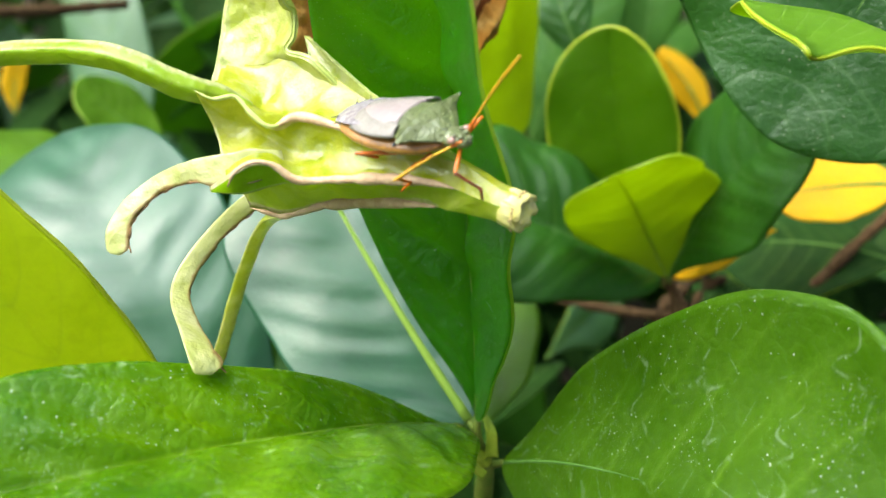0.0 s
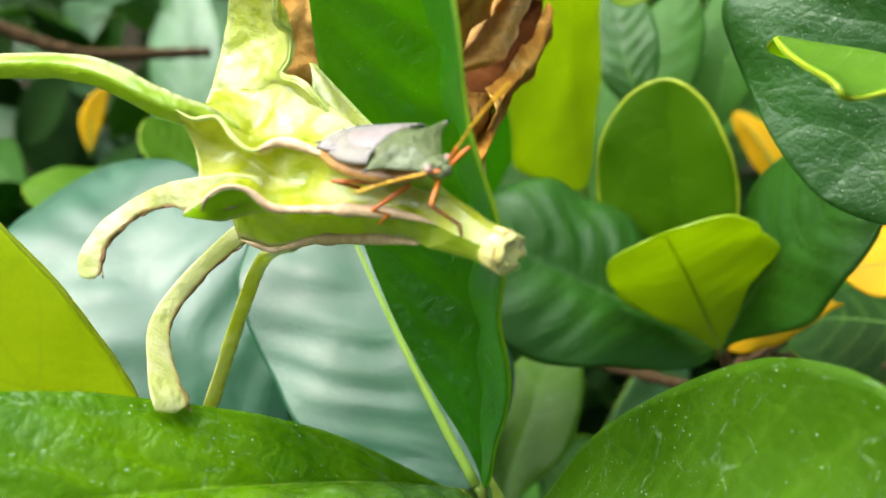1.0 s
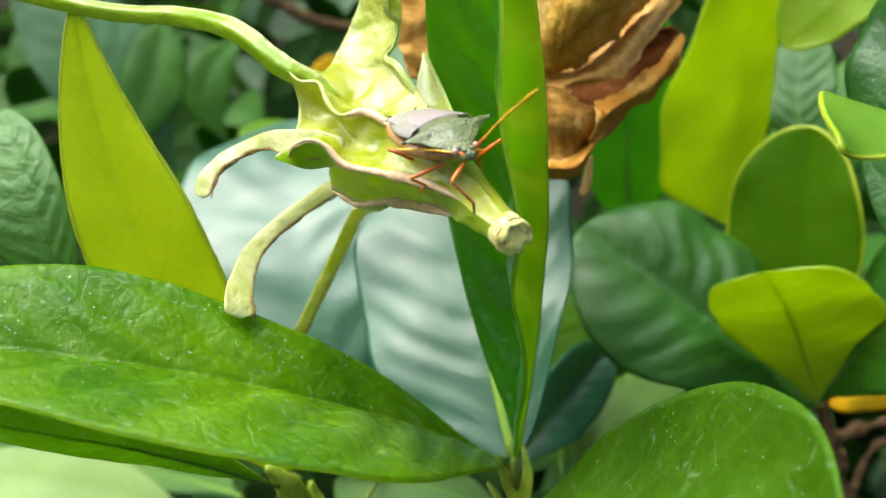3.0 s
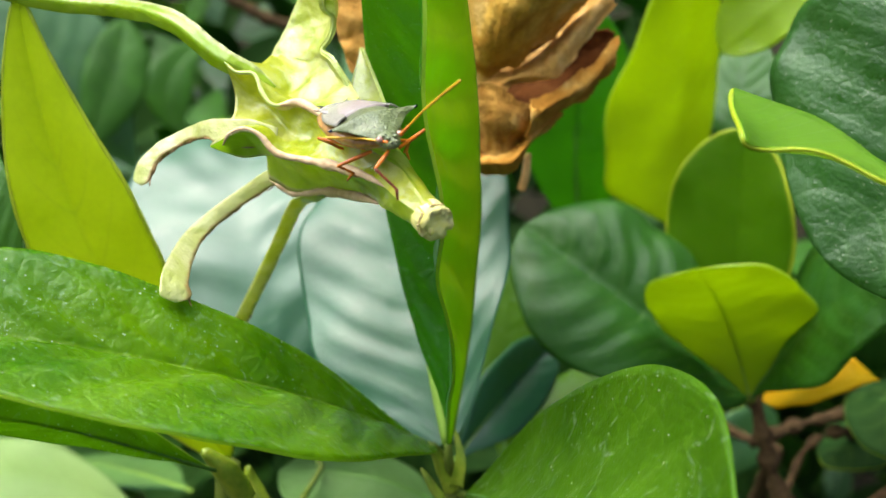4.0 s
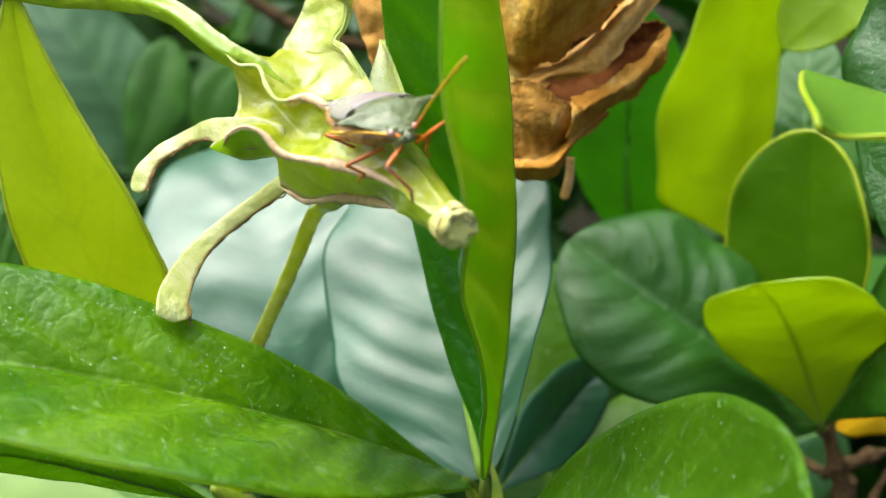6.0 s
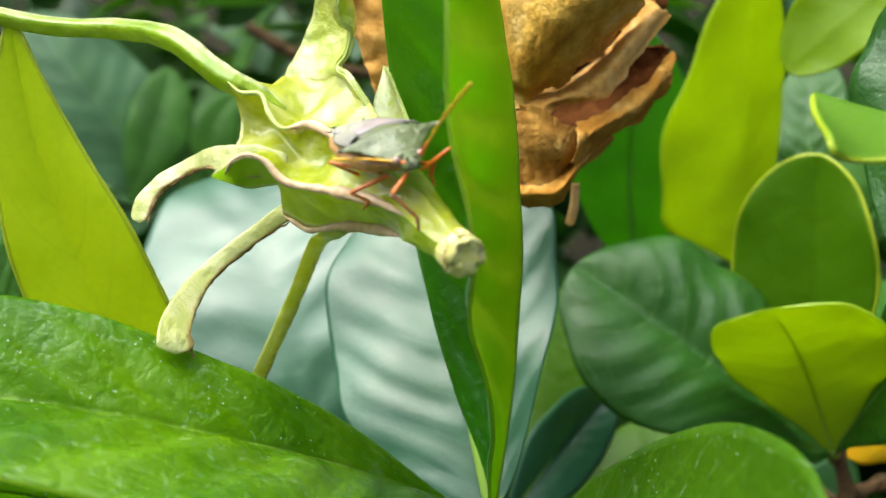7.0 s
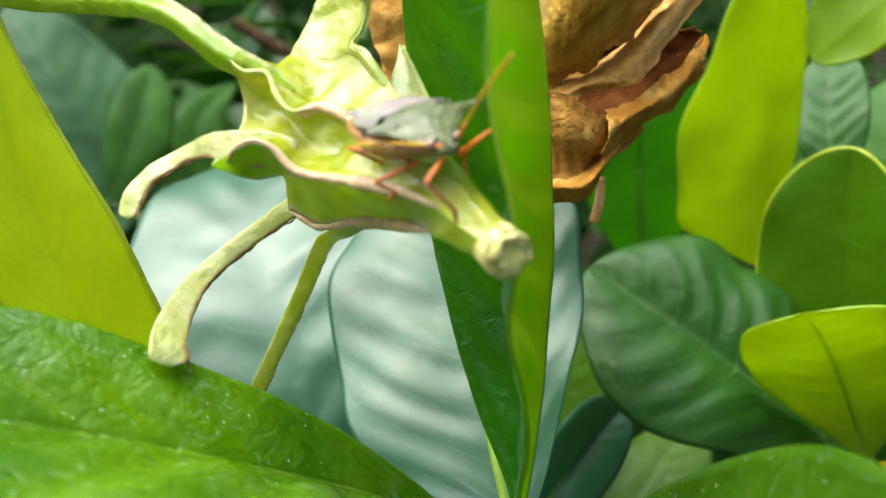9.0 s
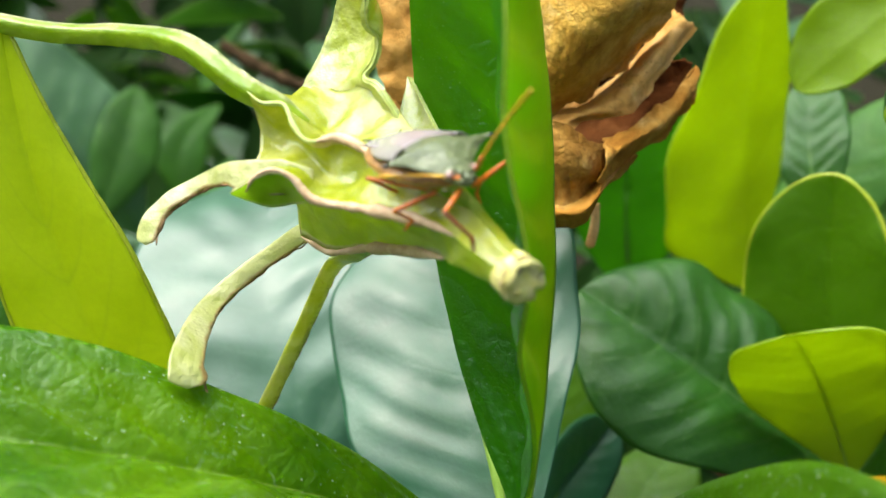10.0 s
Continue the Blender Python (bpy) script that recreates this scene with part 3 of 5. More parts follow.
def bough_path(pts, n):
    """A smooth path whose bends stay short where the points lie close together."""
    way = []
    for k, p in enumerate(pts):
        a, b = pts[max(k - 1, 0)], pts[min(k + 1, len(pts) - 1)]
        way.append((b - a).normalized() * min([(q - p).length for q in (a, b) if q is not p]))
    out = []
    for i in range(n):
        x = i / (n - 1) * (len(pts) - 1)
        k = min(int(x), len(pts) - 2)
        f = x - k
        out.append(pts[k] * (2 * f ** 3 - 3 * f * f + 1) + way[k] * (f ** 3 - 2 * f * f + f) + pts[k + 1] * (3 * f * f - 2 * f ** 3) + way[k + 1] * (f ** 3 - f * f))
    return out


def twig(parent, name, pts, radii, material, label="", rough=0.15, sides=12):
    pts = bough_path([Vector(p) for p in pts], 40)
    rad = [lerp_list(radii, i / 39) * (1 + rough * noise.noise(p * 300)) for i, p in enumerate(pts)]
    bm = bmesh.new()
    tube(bm, pts, rad, sides)
    return part(name, bm, material, parent, label)


G = (LEAF_TOP, LEAF_UNDER)
D = (DARK_TOP, DARK_UNDER)
DL = (DULL_TOP, DARK_UNDER)
YU = (YOUNG_UNDER, YOUNG_TOP)
YL = (YELLOW, YELLOW)

# ---- ground ----
bm = bmesh.new()
bmesh.ops.create_grid(bm, x_segments=60, y_segments=60, size=60)
for v in bm.verts:
    v.co.z = 0.03 * noise.noise(v.co * 0.7)
ground = part("ground", bm, SOIL, None)
tagged(ground, "dark bare soil under the shrubs", "ground", kind="structure")

# ---- nearest shoot of the gardenia ----
near = thing("gardenia_shoot", (0.0042, 0.0987, 0.8985), "gardenia shoot with a whorl of broad glossy leaves", "plant")
leaf(near, (0.0018, 0.1005, 0.8986), (-0.0204, 0.0732, 0.9238), (-0.0556, 0.0489, 0.9354), (-0.0213, 0.0863, 0.9270), (0.0021, 0.0663, 0.9246), (LEAF_UNDER, FRONT_TOP), "broad bright green leaf arching forward", camber=-0.12, wave=0.015, quilt=0.0010, seed=1, rib_r=0.00026, rib_mat=RIB, nv=110, nu=41, wl=(-0.13, 0.20, 0.48, 0.63, 0.76, 0.91, 1.06, 1.09, 1.08), wr=(0.42, 0.61, 0.79, 1.00, 1.09, 0.99, 0.94, 0.87, 0.80), stalk=(0.0056, 0.0998, 0.8940))
leaf(near, (0.0037, 0.1019, 0.8984), (-0.0148, 0.1279, 0.9149), (-0.0291, 0.1524, 0.9294), (-0.0321, 0.1181, 0.9082), (0.0006, 0.1332, 0.9233), D, "dark leaf with a pale sky sheen and ribbed side veins", camber=0.10, quilt=0.00042, side_veins=9.0, nv=150, nu=57, seed=2, rib_r=0.0006, thick=0.0002, wl=(0.68, 0.85, 0.97, 0.92, 0.94, 0.92, 0.77, 0.74, 0.73), wr=(0.48, 0.59, 0.75, 0.88, 0.96, 1.05, 0.99, 0.90, 0.80), stalk=(0.0058, 0.0998, 0.8940))
leaf(near, (0.0048, 0.0996, 0.9011), (0.0009, 0.1084, 0.9520), (-0.0053, 0.0993, 0.9852), (-0.0175, 0.1090, 0.9524), (0.0059, 0.0788, 0.9557), (LEAF_TOP, FOLD_UNDER), "deep green leaf folded along its midrib, paler below", camber=0.14, wave=0.02, seed=3, quilt=0.0011, nv=120, nu=41, rib_mat=RIB, rib_r=0.0003, wl=(0.06, 0.52, 0.73, 0.84, 0.85, 0.90, 0.91, 0.88, 0.86), wr=(0.57, 0.68, 0.81, 0.88, 0.90, 0.90, 0.93, 1.02, 1.07), stalk=(0.0058, 0.0996, 0.8940))
leaf(near, (0.0087, 0.0980, 0.8937), (0.0258, 0.0724, 0.9168), (0.0432, 0.0463, 0.9284), (0.0288, 0.0883, 0.9343), (0.0212, 0.0550, 0.9061), (MATURE_TOP, LEAF_UNDER), "broad mid-green leaf with dust and scratches", camber=-0.15, wave=0.01, seed=4, rib_r=0.00022, thick=0.0003, nv=90, nu=37, quilt=0.0004, wl=(0.14, 0.32, 0.58, 0.73, 0.85, 1.01, 1.12, 1.10, 1.10), wr=(0.35, 0.52, 0.68, 0.82, 0.92, 0.99, 1.02, 1.03, 1.02), stalk=(0.0060, 0.0990, 0.8920))
twig(near, "stem", [(0.0053, 0.1008, 0.8951), (0.0062, 0.0987, 0.8914), (0.0058, 0.0984, 0.8794), (0.01, 0.12, 0.6), (0.02, 0.2, 0.0)], [0.0007, 0.0013, 0.0015, 0.003, 0.004], GREEN_STEM)

STIPULES = [
    ([(0.0064, 0.0983, 0.8930), (0.0042, 0.0986, 0.8969), (0.0020, 0.0984, 0.9011)], [0.0024, 0.0019, 0.0004], (0.0087, 0.0998, 0.8938)),
    ([(0.0069, 0.0983, 0.8943), (0.0067, 0.0997, 0.8987), (0.0047, 0.1017, 0.9022)], [0.0022, 0.0015, 0.0003], (0.0046, 0.0974, 0.8941)),
    ([(0.0058, 0.0955, 0.8941), (0.0035, 0.0957, 0.8965), (0.0020, 0.0960, 0.8980)], [0.0020, 0.0016, 0.0003], (0.0083, 0.1012, 0.8924)),
]

# ---- leaves at the edge of view ----
low = thing("gardenia_shoot", (-0.0234, 0.0841, 0.8934), "gardenia shoot half hidden below the front leaf", "plant")
leaf(low, (-0.0223, 0.0800, 0.9007), (-0.0357, 0.0644, 0.9157), (-0.0489, 0.0447, 0.9311), (-0.0364, 0.0663, 0.9212), (-0.0362, 0.0661, 0.9112), (LEAF_UNDER, FRONT_TOP), seed=5, rib_r=0.0002)
leaf(low, (-0.0285, 0.0921, 0.8905), (-0.0505, 0.0900, 0.9291), (-0.0592, 0.0943, 0.9574), (-0.0559, 0.0845, 0.9282), (-0.0424, 0.0921, 0.9343), (PALE_UNDER, YOUNG_TOP), "yellow-green young leaf seen from below, lit from behind", camber=0.1, wave=0.02, seed=6, edge_r=0.0003, rib_r=0.0, quilt=0.0, wl=(0.80, 0.87, 0.94, 0.97, 0.98, 0.96, 0.86, 0.68, 0.42), wr=(0.79, 0.87, 0.93, 0.99, 1.04, 1.01, 0.81, 0.57, 0.34), stalk=(-0.0246, 0.0860, 0.8957))
leaf(low, (-0.0305, 0.1197, 0.8748), (-0.0506, 0.1338, 0.8997), (-0.0737, 0.1705, 0.9086), (-0.0658, 0.1152, 0.8920), (-0.0360, 0.1453, 0.9035), (SHEEN_TOP, DARK_UNDER), "dark leaf with a whitish sky sheen", camber=0.06, quilt=0.0004, side_veins=7.0, nv=110, nu=41, seed=7, wave=0.04, rib_r=0.0, wl=(0.64, 0.75, 0.85, 0.93, 0.99, 1.02, 1.01, 1.08, 1.14), wr=(0.64, 0.75, 0.85, 0.93, 0.98, 1.02, 1.04, 1.06, 1.05), stalk=(-0.0235, 0.0850, 0.8850))
leaf(low, (-0.0694, 0.0964, 0.9031), (-0.0764, 0.0967, 0.9225), (-0.0869, 0.1049, 0.9327), (-0.0864, 0.0939, 0.9232), (-0.0698, 0.0988, 0.9201), (NET_LIGHT, DARK_UNDER), "green leaf with a netted surface", seed=8, quilt=0.0004)
twig(low, "stem", [(-0.0246, 0.0860, 0.8957), (-0.0231, 0.0841, 0.8793), (-0.02, 0.12, 0.6), (0.0, 0.2, 0.0)], [0.0018, 0.0022, 0.003, 0.004], GREEN_STEM)

# ---- right-hand shoot ----
right = thing("gardenia_shoot", (0.0466, 0.1624, 0.8787), "gardenia shoot with rounded young and old leaves on a brown twig", "plant")
leaf(right, (0.0454, 0.1639, 0.8783), (0.0197, 0.1616, 0.8926), (-0.0054, 0.1665, 0.9013), (0.0119, 0.1446, 0.8861), (0.0266, 0.1799, 0.9022), DL, "rounded leaf with a grey sheen put into its colour", camber=0.24, seed=9, quilt=0.0006, nv=90, nu=37, wl=(0.56, 0.60, 0.65, 0.74, 0.88, 1.01, 1.05, 0.95, 0.94), wr=(0.57, 0.67, 0.76, 0.84, 0.88, 0.84, 0.95, 1.01, 0.96), stalk=(0.0464, 0.1638, 0.8788))
leaf(right, (0.0454, 0.1596, 0.8813), (0.0375, 0.1595, 0.8971), (0.0304, 0.1490, 0.9117), (0.0241, 0.1577, 0.8939), (0.0566, 0.1611, 0.8981), YU, "yellow-green young leaf, lit from behind", camber=0.05, seed=10, rib_r=0.00025, rib_mat=RIB, quilt=0.0002, wl=(0.25, 0.44, 0.68, 0.79, 0.93, 0.99, 1.06, 1.20, 1.32), wr=(0.47, 0.68, 0.85, 0.94, 0.94, 0.88, 0.97, 1.07, 1.20), stalk=(0.0464, 0.1638, 0.8788))
leaf(right, (0.0424, 0.1699, 0.8822), (0.0356, 0.1750, 0.9077), (0.0321, 0.1783, 0.9272), (0.0212, 0.1774, 0.9034), (0.0458, 0.1690, 0.9120), (FOLD_TOP, FOLD_TOP), "notched green young leaf with a yellow rim", camber=0.08, seed=11, rib_r=0.0, notch=0.0012, quilt=0.0, thick=0.0006, edge_r=0.0004, wl=(0.63, 0.72, 0.80, 0.88, 0.95, 0.99, 1.00, 1.02, 0.97), wr=(0.63, 0.72, 0.81, 0.88, 0.94, 0.99, 1.01, 0.99, 0.92), stalk=(0.0464, 0.1638, 0.8788))
leaf(right, (0.0207, 0.2183, 0.8838), (0.0151, 0.2124, 0.9215), (0.0143, 0.2013, 0.9548), (0.0023, 0.1934, 0.9103), (0.0219, 0.2193, 0.9225), YU, "long yellow-green leaf, lit from behind", camber=0.1, seed=12, rib_r=0.0, quilt=0.0002, wl=(0.49, 0.77, 1.02, 0.99, 0.94, 0.90, 0.81, 0.80, 0.80), wr=(0.58, 0.74, 0.87, 0.93, 0.95, 0.96, 0.90, 0.85, 0.80), stalk=(0.0464, 0.1638, 0.8760))
leaf(right, (0.0457, 0.1597, 0.8799), (0.0550, 0.1569, 0.9081), (0.0648, 0.1508, 0.9261), (0.0510, 0.1722, 0.9120), (0.0585, 0.1422, 0.9065), DL, "dark green leaf with a pale sheen on one half", seed=13)
twig(right, "twig", [(0.0464, 0.1638, 0.8788), (0.0496, 0.1615, 0.8726), (0.0545, 0.1590, 0.8635), (0.0626, 0.1563, 0.8495), (0.09, 0.2, 0.6), (0.1, 0.25, 0.0)], [0.0011, 0.0019, 0.0022, 0.0024, 0.003, 0.005], BARK, rough=0.9)

# ---- upper right shoot ----
upper = thing("gardenia_shoot", (0.0633, 0.1085, 0.9667), "gardenia shoot reaching in from the side", "plant")
leaf(upper, (0.0667, 0.1358, 0.9720), (0.0581, 0.1338, 0.9451), (0.0484, 0.1293, 0.9300), (0.0788, 0.1223, 0.9375), (0.0322, 0.1475, 0.9482), (NET_TOP, DARK_UNDER), "large dark leathery leaf", camber=0.1, seed=14, quilt=0.0002, nv=90, nu=37, wl=(0.66, 0.78, 0.89, 0.97, 1.01, 1.02, 0.98, 0.92, 0.83), wr=(0.65, 0.78, 0.90, 1.00, 1.04, 1.01, 1.01, 0.90, 0.77), stalk=(0.0759, 0.1362, 0.9643))
leaf(upper, (0.0499, 0.0904, 0.9591), (0.0439, 0.0982, 0.9602), (0.0323, 0.1018, 0.9613), (0.0456, 0.1122, 0.9550), (0.0427, 0.0855, 0.9602), (YOUNG_UNDER, LEAF_UNDER), "blunt young leaf seen almost edge-on, with a yellow rim", camber=0.12, seed=15, waves=1.6, wave=0.05, quilt=0.0, rib_r=0.0002, thick=0.0006, edge_r=0.0002, wl=(0.52, 0.65, 0.79, 0.94, 1.13, 1.32, 1.46, 1.57, 1.67), wr=(0.52, 0.65, 0.80, 0.95, 1.10, 1.29, 1.46, 1.56, 1.65), stalk=(0.0700, 0.0890, 0.9560))
twig(upper, "side_twig", [(0.0700, 0.0890, 0.9560), (0.0900, 0.1000, 0.9480), (0.1200, 0.1200, 0.9300)], [0.0010, 0.0014, 0.0018], GREEN_STEM)
leaf(upper, (0.0416, 0.2023, 0.9583), (0.0306, 0.1993, 0.9454), (0.0227, 0.1980, 0.9351), (0.0211, 0.2024, 0.9476), (0.0342, 0.1951, 0.9409), YU, "yellow-green leaf with a turned edge", seed=16, quilt=0.0, rib_r=0.0)

twig(upper, "stem", [(0.0759, 0.1362, 0.9643), (0.12, 0.12, 0.93), (0.13, 0.16, 0.6), (0.12, 0.22, 0.0)], [0.0014, 0.002, 0.003, 0.004], BARK, rough=0.4)


# ---- leaves further back ----
back = thing("gardenia_branch", (0.0071, 0.1508, 0.8448), "gardenia branch with shaded leaves behind the front shoots", "plant")
leaf(back, (-0.0045, 0.2263, 0.8676), (-0.0096, 0.2217, 0.9013), (-0.0107, 0.2219, 0.9327), (-0.0238, 0.2200, 0.9003), (0.0056, 0.2252, 0.9034), G, "fresh green leaf", seed=21, nv=40, nu=17, ends=(0.9, 0.5))
leaf(back, (0.0026, 0.1462, 0.8539), (-0.0054, 0.1644, 0.8691), (-0.0126, 0.1855, 0.8845), (-0.0137, 0.1627, 0.8702), (-0.0002, 0.1726, 0.8699), (MATURE_TOP, LEAF_UNDER), "mid-green shaded leaf", seed=22, nv=40, nu=17)
leaf(back, (-0.0049, 0.1332, 0.8647), (-0.0015, 0.1519, 0.8687), (0.0035, 0.1693, 0.8727), (-0.0052, 0.1503, 0.8761), (0.0055, 0.1511, 0.8658), D, "dark leaf with a pale sheen", seed=23, nv=40, nu=17)
leaf(back, (0.0048, 0.1458, 0.8459), (0.0107, 0.1647, 0.8572), (0.0149, 0.1825, 0.8626), (0.0024, 0.1708, 0.8585), (0.0207, 0.1614, 0.8595), (MATURE_TOP, LEAF_UNDER), "mid-green shaded leaf", seed=24, nv=40, nu=17)
leaf(back, (0.0005, 0.1234, 0.8622), (-0.0173, 0.1210, 0.8661), (-0.0346, 0.1172, 0.8636), (-0.0229, 0.1305, 0.8631), (-0.0112, 0.1085, 0.8665), DL, "dark leaf with a pale sheen", seed=25, nv=40, nu=17)
leaf(back, (-0.0776, 0.1288, 0.8206), (-0.1014, 0.1194, 0.8311), (-0.1299, 0.1055, 0.8324), (-0.1115, 0.1306, 0.8302), (-0.0874, 0.1037, 0.8310), (PALE_SHEEN, PALE_SHEEN), "green leaf with a pale sheen put into its colour", seed=26, rib_r=0.0, nv=40, nu=17)
leaf(back, (0.0215, 0.2358, 0.8601), (0.0306, 0.2441, 0.8887), (0.0464, 0.2640, 0.9190), (0.0218, 0.2525, 0.8933), (0.0426, 0.2407, 0.8854), (FAR_MID, DARK_UNDER), "dark leaf with ribbed veins", seed=27, nv=40, nu=17, quilt=0.001)
leaf(back, (0.0560, 0.2576, 0.8791), (0.0582, 0.2652, 0.8981), (0.0619, 0.2819, 0.9183), (0.0497, 0.2672, 0.8989), (0.0681, 0.2631, 0.8988), (FAR_MID, DARK_UNDER), "dark leaf", seed=28, nv=40, nu=17)
leaf(back, (0.1065, 0.1831, 0.8672), (0.0868, 0.1885, 0.8698), (0.0675, 0.1973, 0.8620), (0.0920, 0.2047, 0.8688), (0.0831, 0.1733, 0.8648), (FAR_SHADED, FAR_SHADED), "leaf with shade put into its dark colour", seed=29, nv=40, nu=17)
leaf(back, (0.0872, 0.2285, 0.8441), (0.0771, 0.2086, 0.8468), (0.0674, 0.1953, 0.8422), (0.0700, 0.2153, 0.8438), (0.0849, 0.2006, 0.8491), (FAR_SHADED, FAR_SHADED), "green leaf darkened in colour for half shade", seed=30, nv=40, nu=17)
leaf(back, (0.0976, 0.1731, 0.8946), (0.0826, 0.1760, 0.8928), (0.0695, 0.1769, 0.8892), (0.0836, 0.1850, 0.8962), (0.0815, 0.1670, 0.8899), YL, "yellowed old leaf", seed=31, nv=40, nu=17, rib_r=0.0005)
leaf(back, (0.0667, 0.1625, 0.8909), (0.0574, 0.1656, 0.8846), (0.0484, 0.1668, 0.8763), (0.0556, 0.1748, 0.8855), (0.0578, 0.1596, 0.8846), YL, "yellowed old leaf", seed=32, nv=40, nu=17, rib_r=0.0)
leaf(back, (0.0836, 0.2718, 0.8532), (0.0770, 0.2778, 0.8658), (0.0665, 0.2873, 0.8757), (0.0812, 0.2802, 0.8685), (0.0730, 0.2798, 0.8629), YL, "withered yellow leaf", seed=33, nv=40, nu=17)
leaf(back, (-0.1426, 0.2934, 0.8478), (-0.1428, 0.2984, 0.8579), (-0.1379, 0.3056, 0.8688), (-0.1464, 0.2973, 0.8594), (-0.1396, 0.2996, 0.8573), YL, "withered yellow leaf", seed=34, nv=40, nu=17)
leaf(back, (-0.1235, 0.3382, 0.7818), (-0.1324, 0.3659, 0.8376), (-0.1472, 0.4095, 0.8812), (-0.1535, 0.3747, 0.8361), (-0.1156, 0.3631, 0.8387), (FAR_SHEEN, FAR_SHEEN), "leaf with a grey sheen put into its colour", seed=35, nv=60, nu=25, quilt=0.0004)
leaf(back, (-0.0805, 0.2494, 0.8540), (-0.0964, 0.2537, 0.8721), (-0.1039, 0.2544, 0.8797), (-0.0954, 0.2670, 0.8747), (-0.0963, 0.2407, 0.8700), (FAR_MID, LEAF_UNDER), "fresh green leaf", seed=36, nv=40, nu=17)
leaf(back, (-0.0957, 0.2608, 0.8412), (-0.1149, 0.2493, 0.8560), (-0.1378, 0.2420, 0.8638), (-0.1216, 0.2656, 0.8575), (-0.1114, 0.2362, 0.8524), (FAR_MID, LEAF_UNDER), "mid-green leaf", seed=37, nv=40, nu=17)
leaf(back, (-0.2379, 0.3354, 0.7802), (-0.2680, 0.3206, 0.8367), (-0.3031, 0.3241, 0.8741), (-0.2642, 0.3496, 0.8479), (-0.2782, 0.3041, 0.8240), (FAR_SHEEN, FAR_SHEEN), "leaf with a grey sheen put into its colour", seed=38, nv=60, nu=25, quilt=0.0003, rib_r=0.0002)
leaf(back, (-0.2512, 0.3128, 0.7957), (-0.2487, 0.3298, 0.8211), (-0.2563, 0.3562, 0.8474), (-0.2587, 0.3228, 0.8242), (-0.2363, 0.3383, 0.8179), (FAR_MID, FAR_MID), "mid-green leaf", seed=39, nv=40, nu=17)
leaf(back, (-0.2363, 0.3763, 0.7790), (-0.2526, 0.3775, 0.8034), (-0.2487, 0.4095, 0.8248), (-0.2631, 0.3737, 0.8118), (-0.2402, 0.3837, 0.7976), (FAR_MID, LEAF_UNDER), "mid-green leaf", seed=40, nv=40, nu=17)
leaf(back, (0.0347, 0.2150, 0.9010), (0.0278, 0.2250, 0.9143), (0.0256, 0.2400, 0.9276), (0.0208, 0.2250, 0.9127), (0.0356, 0.2250, 0.9174), DL, "dark teal-green leaf", seed=41, nv=50, nu=21, quilt=0.0008)
leaf(back, (-0.0806, 0.1500, 0.8088), (-0.1048, 0.1550, 0.8012), (-0.1392, 0.1650, 0.7837), (-0.1207, 0.1750, 0.7854), (-0.0949, 0.1400, 0.8104), D, "dark leaf with a pale sheen", seed=42, nv=50, nu=21)
leaf(back, (0.0335, 0.2400, 0.7885), (0.0473, 0.2500, 0.7977), (0.0617, 0.2700, 0.7924), (0.0436, 0.2500, 0.8075), (0.0533, 0.2500, 0.7861), (FAR_SHEEN, FAR_SHEEN), "shaded teal-green leaf", seed=43, nv=40, nu=17)
twig(back, "twig", [(0.0496, 0.1800, 0.8544), (0.0581, 0.1900, 0.8550), (0.0675, 0.2000, 0.8544), (0.0780, 0.2100, 0.8566)], [0.0012, 0.0016, 0.0013, 0.001], BARK, rough=0.9)
twig(back, "twig", [(0.0595, 0.1800, 0.8432), (0.0619, 0.1900, 0.8498), (0.0687, 0.2000, 0.8497), (0.0779, 0.2100, 0.8420)], [0.0011, 0.0013, 0.0013, 0.001], BARK, rough=0.9)
twig(back, "twig", [(0.0556, 0.1896, 0.8468), (0.0443, 0.1964, 0.8435), (0.0321, 0.2035, 0.8414), (0.0149, 0.2154, 0.8379)], [0.0012, 0.0014, 0.0015, 0.0016], BARK, rough=0.4)
twig(back, "twig", [(0.0662, 0.1653, 0.8245), (0.0732, 0.1734, 0.8463), (0.0849, 0.1786, 0.8640), (0.0980, 0.1862, 0.8745), (0.1165, 0.1922, 0.8904)], [0.0018, 0.0017, 0.0016, 0.0015, 0.0014], BARK, rough=0.4)
twig(back, "twig", [(-0.1804, 0.3126, 0.8877), (-0.1545, 0.3239, 0.8734), (-0.1213, 0.3602, 0.8620)], [0.0025, 0.0025, 0.002], BARK, rough=0.4)
twig(back, "stem", [(0.0556, 0.1896, 0.8468), (0.06, 0.25, 0.75), (0.05, 0.3, 0.4), (0.05, 0.32, 0.0)], [0.002, 0.003, 0.004, 0.005], BARK, rough=0.4)

# ---- the fallen flower's calyx ----
calyx = thing("flower_calyx", (-0.0114, 0.0880, 0.9478), "pale yellow-green gardenia calyx with dried tan wing edges, lying on leaves", "flower calyx")
WINGS = []


def wing(*points):
    """Crest line of one calyx wing, from its free end to the stalk."""
    WINGS.append(smooth_path([Vector(p) for p in points], 46))


wing((-0.0253, 0.0908, 0.9561), (-0.0234, 0.0903, 0.9554), (-0.0212, 0.0908, 0.9554), (-0.0195, 0.0896, 0.9540), (-0.0175, 0.0890, 0.9529), (-0.0151, 0.0905, 0.9533), (-0.0113, 0.0889, 0.9532), (-0.0074, 0.0860, 0.9530), (-0.0027, 0.0841, 0.9528), (0.0021, 0.0820, 0.9525))
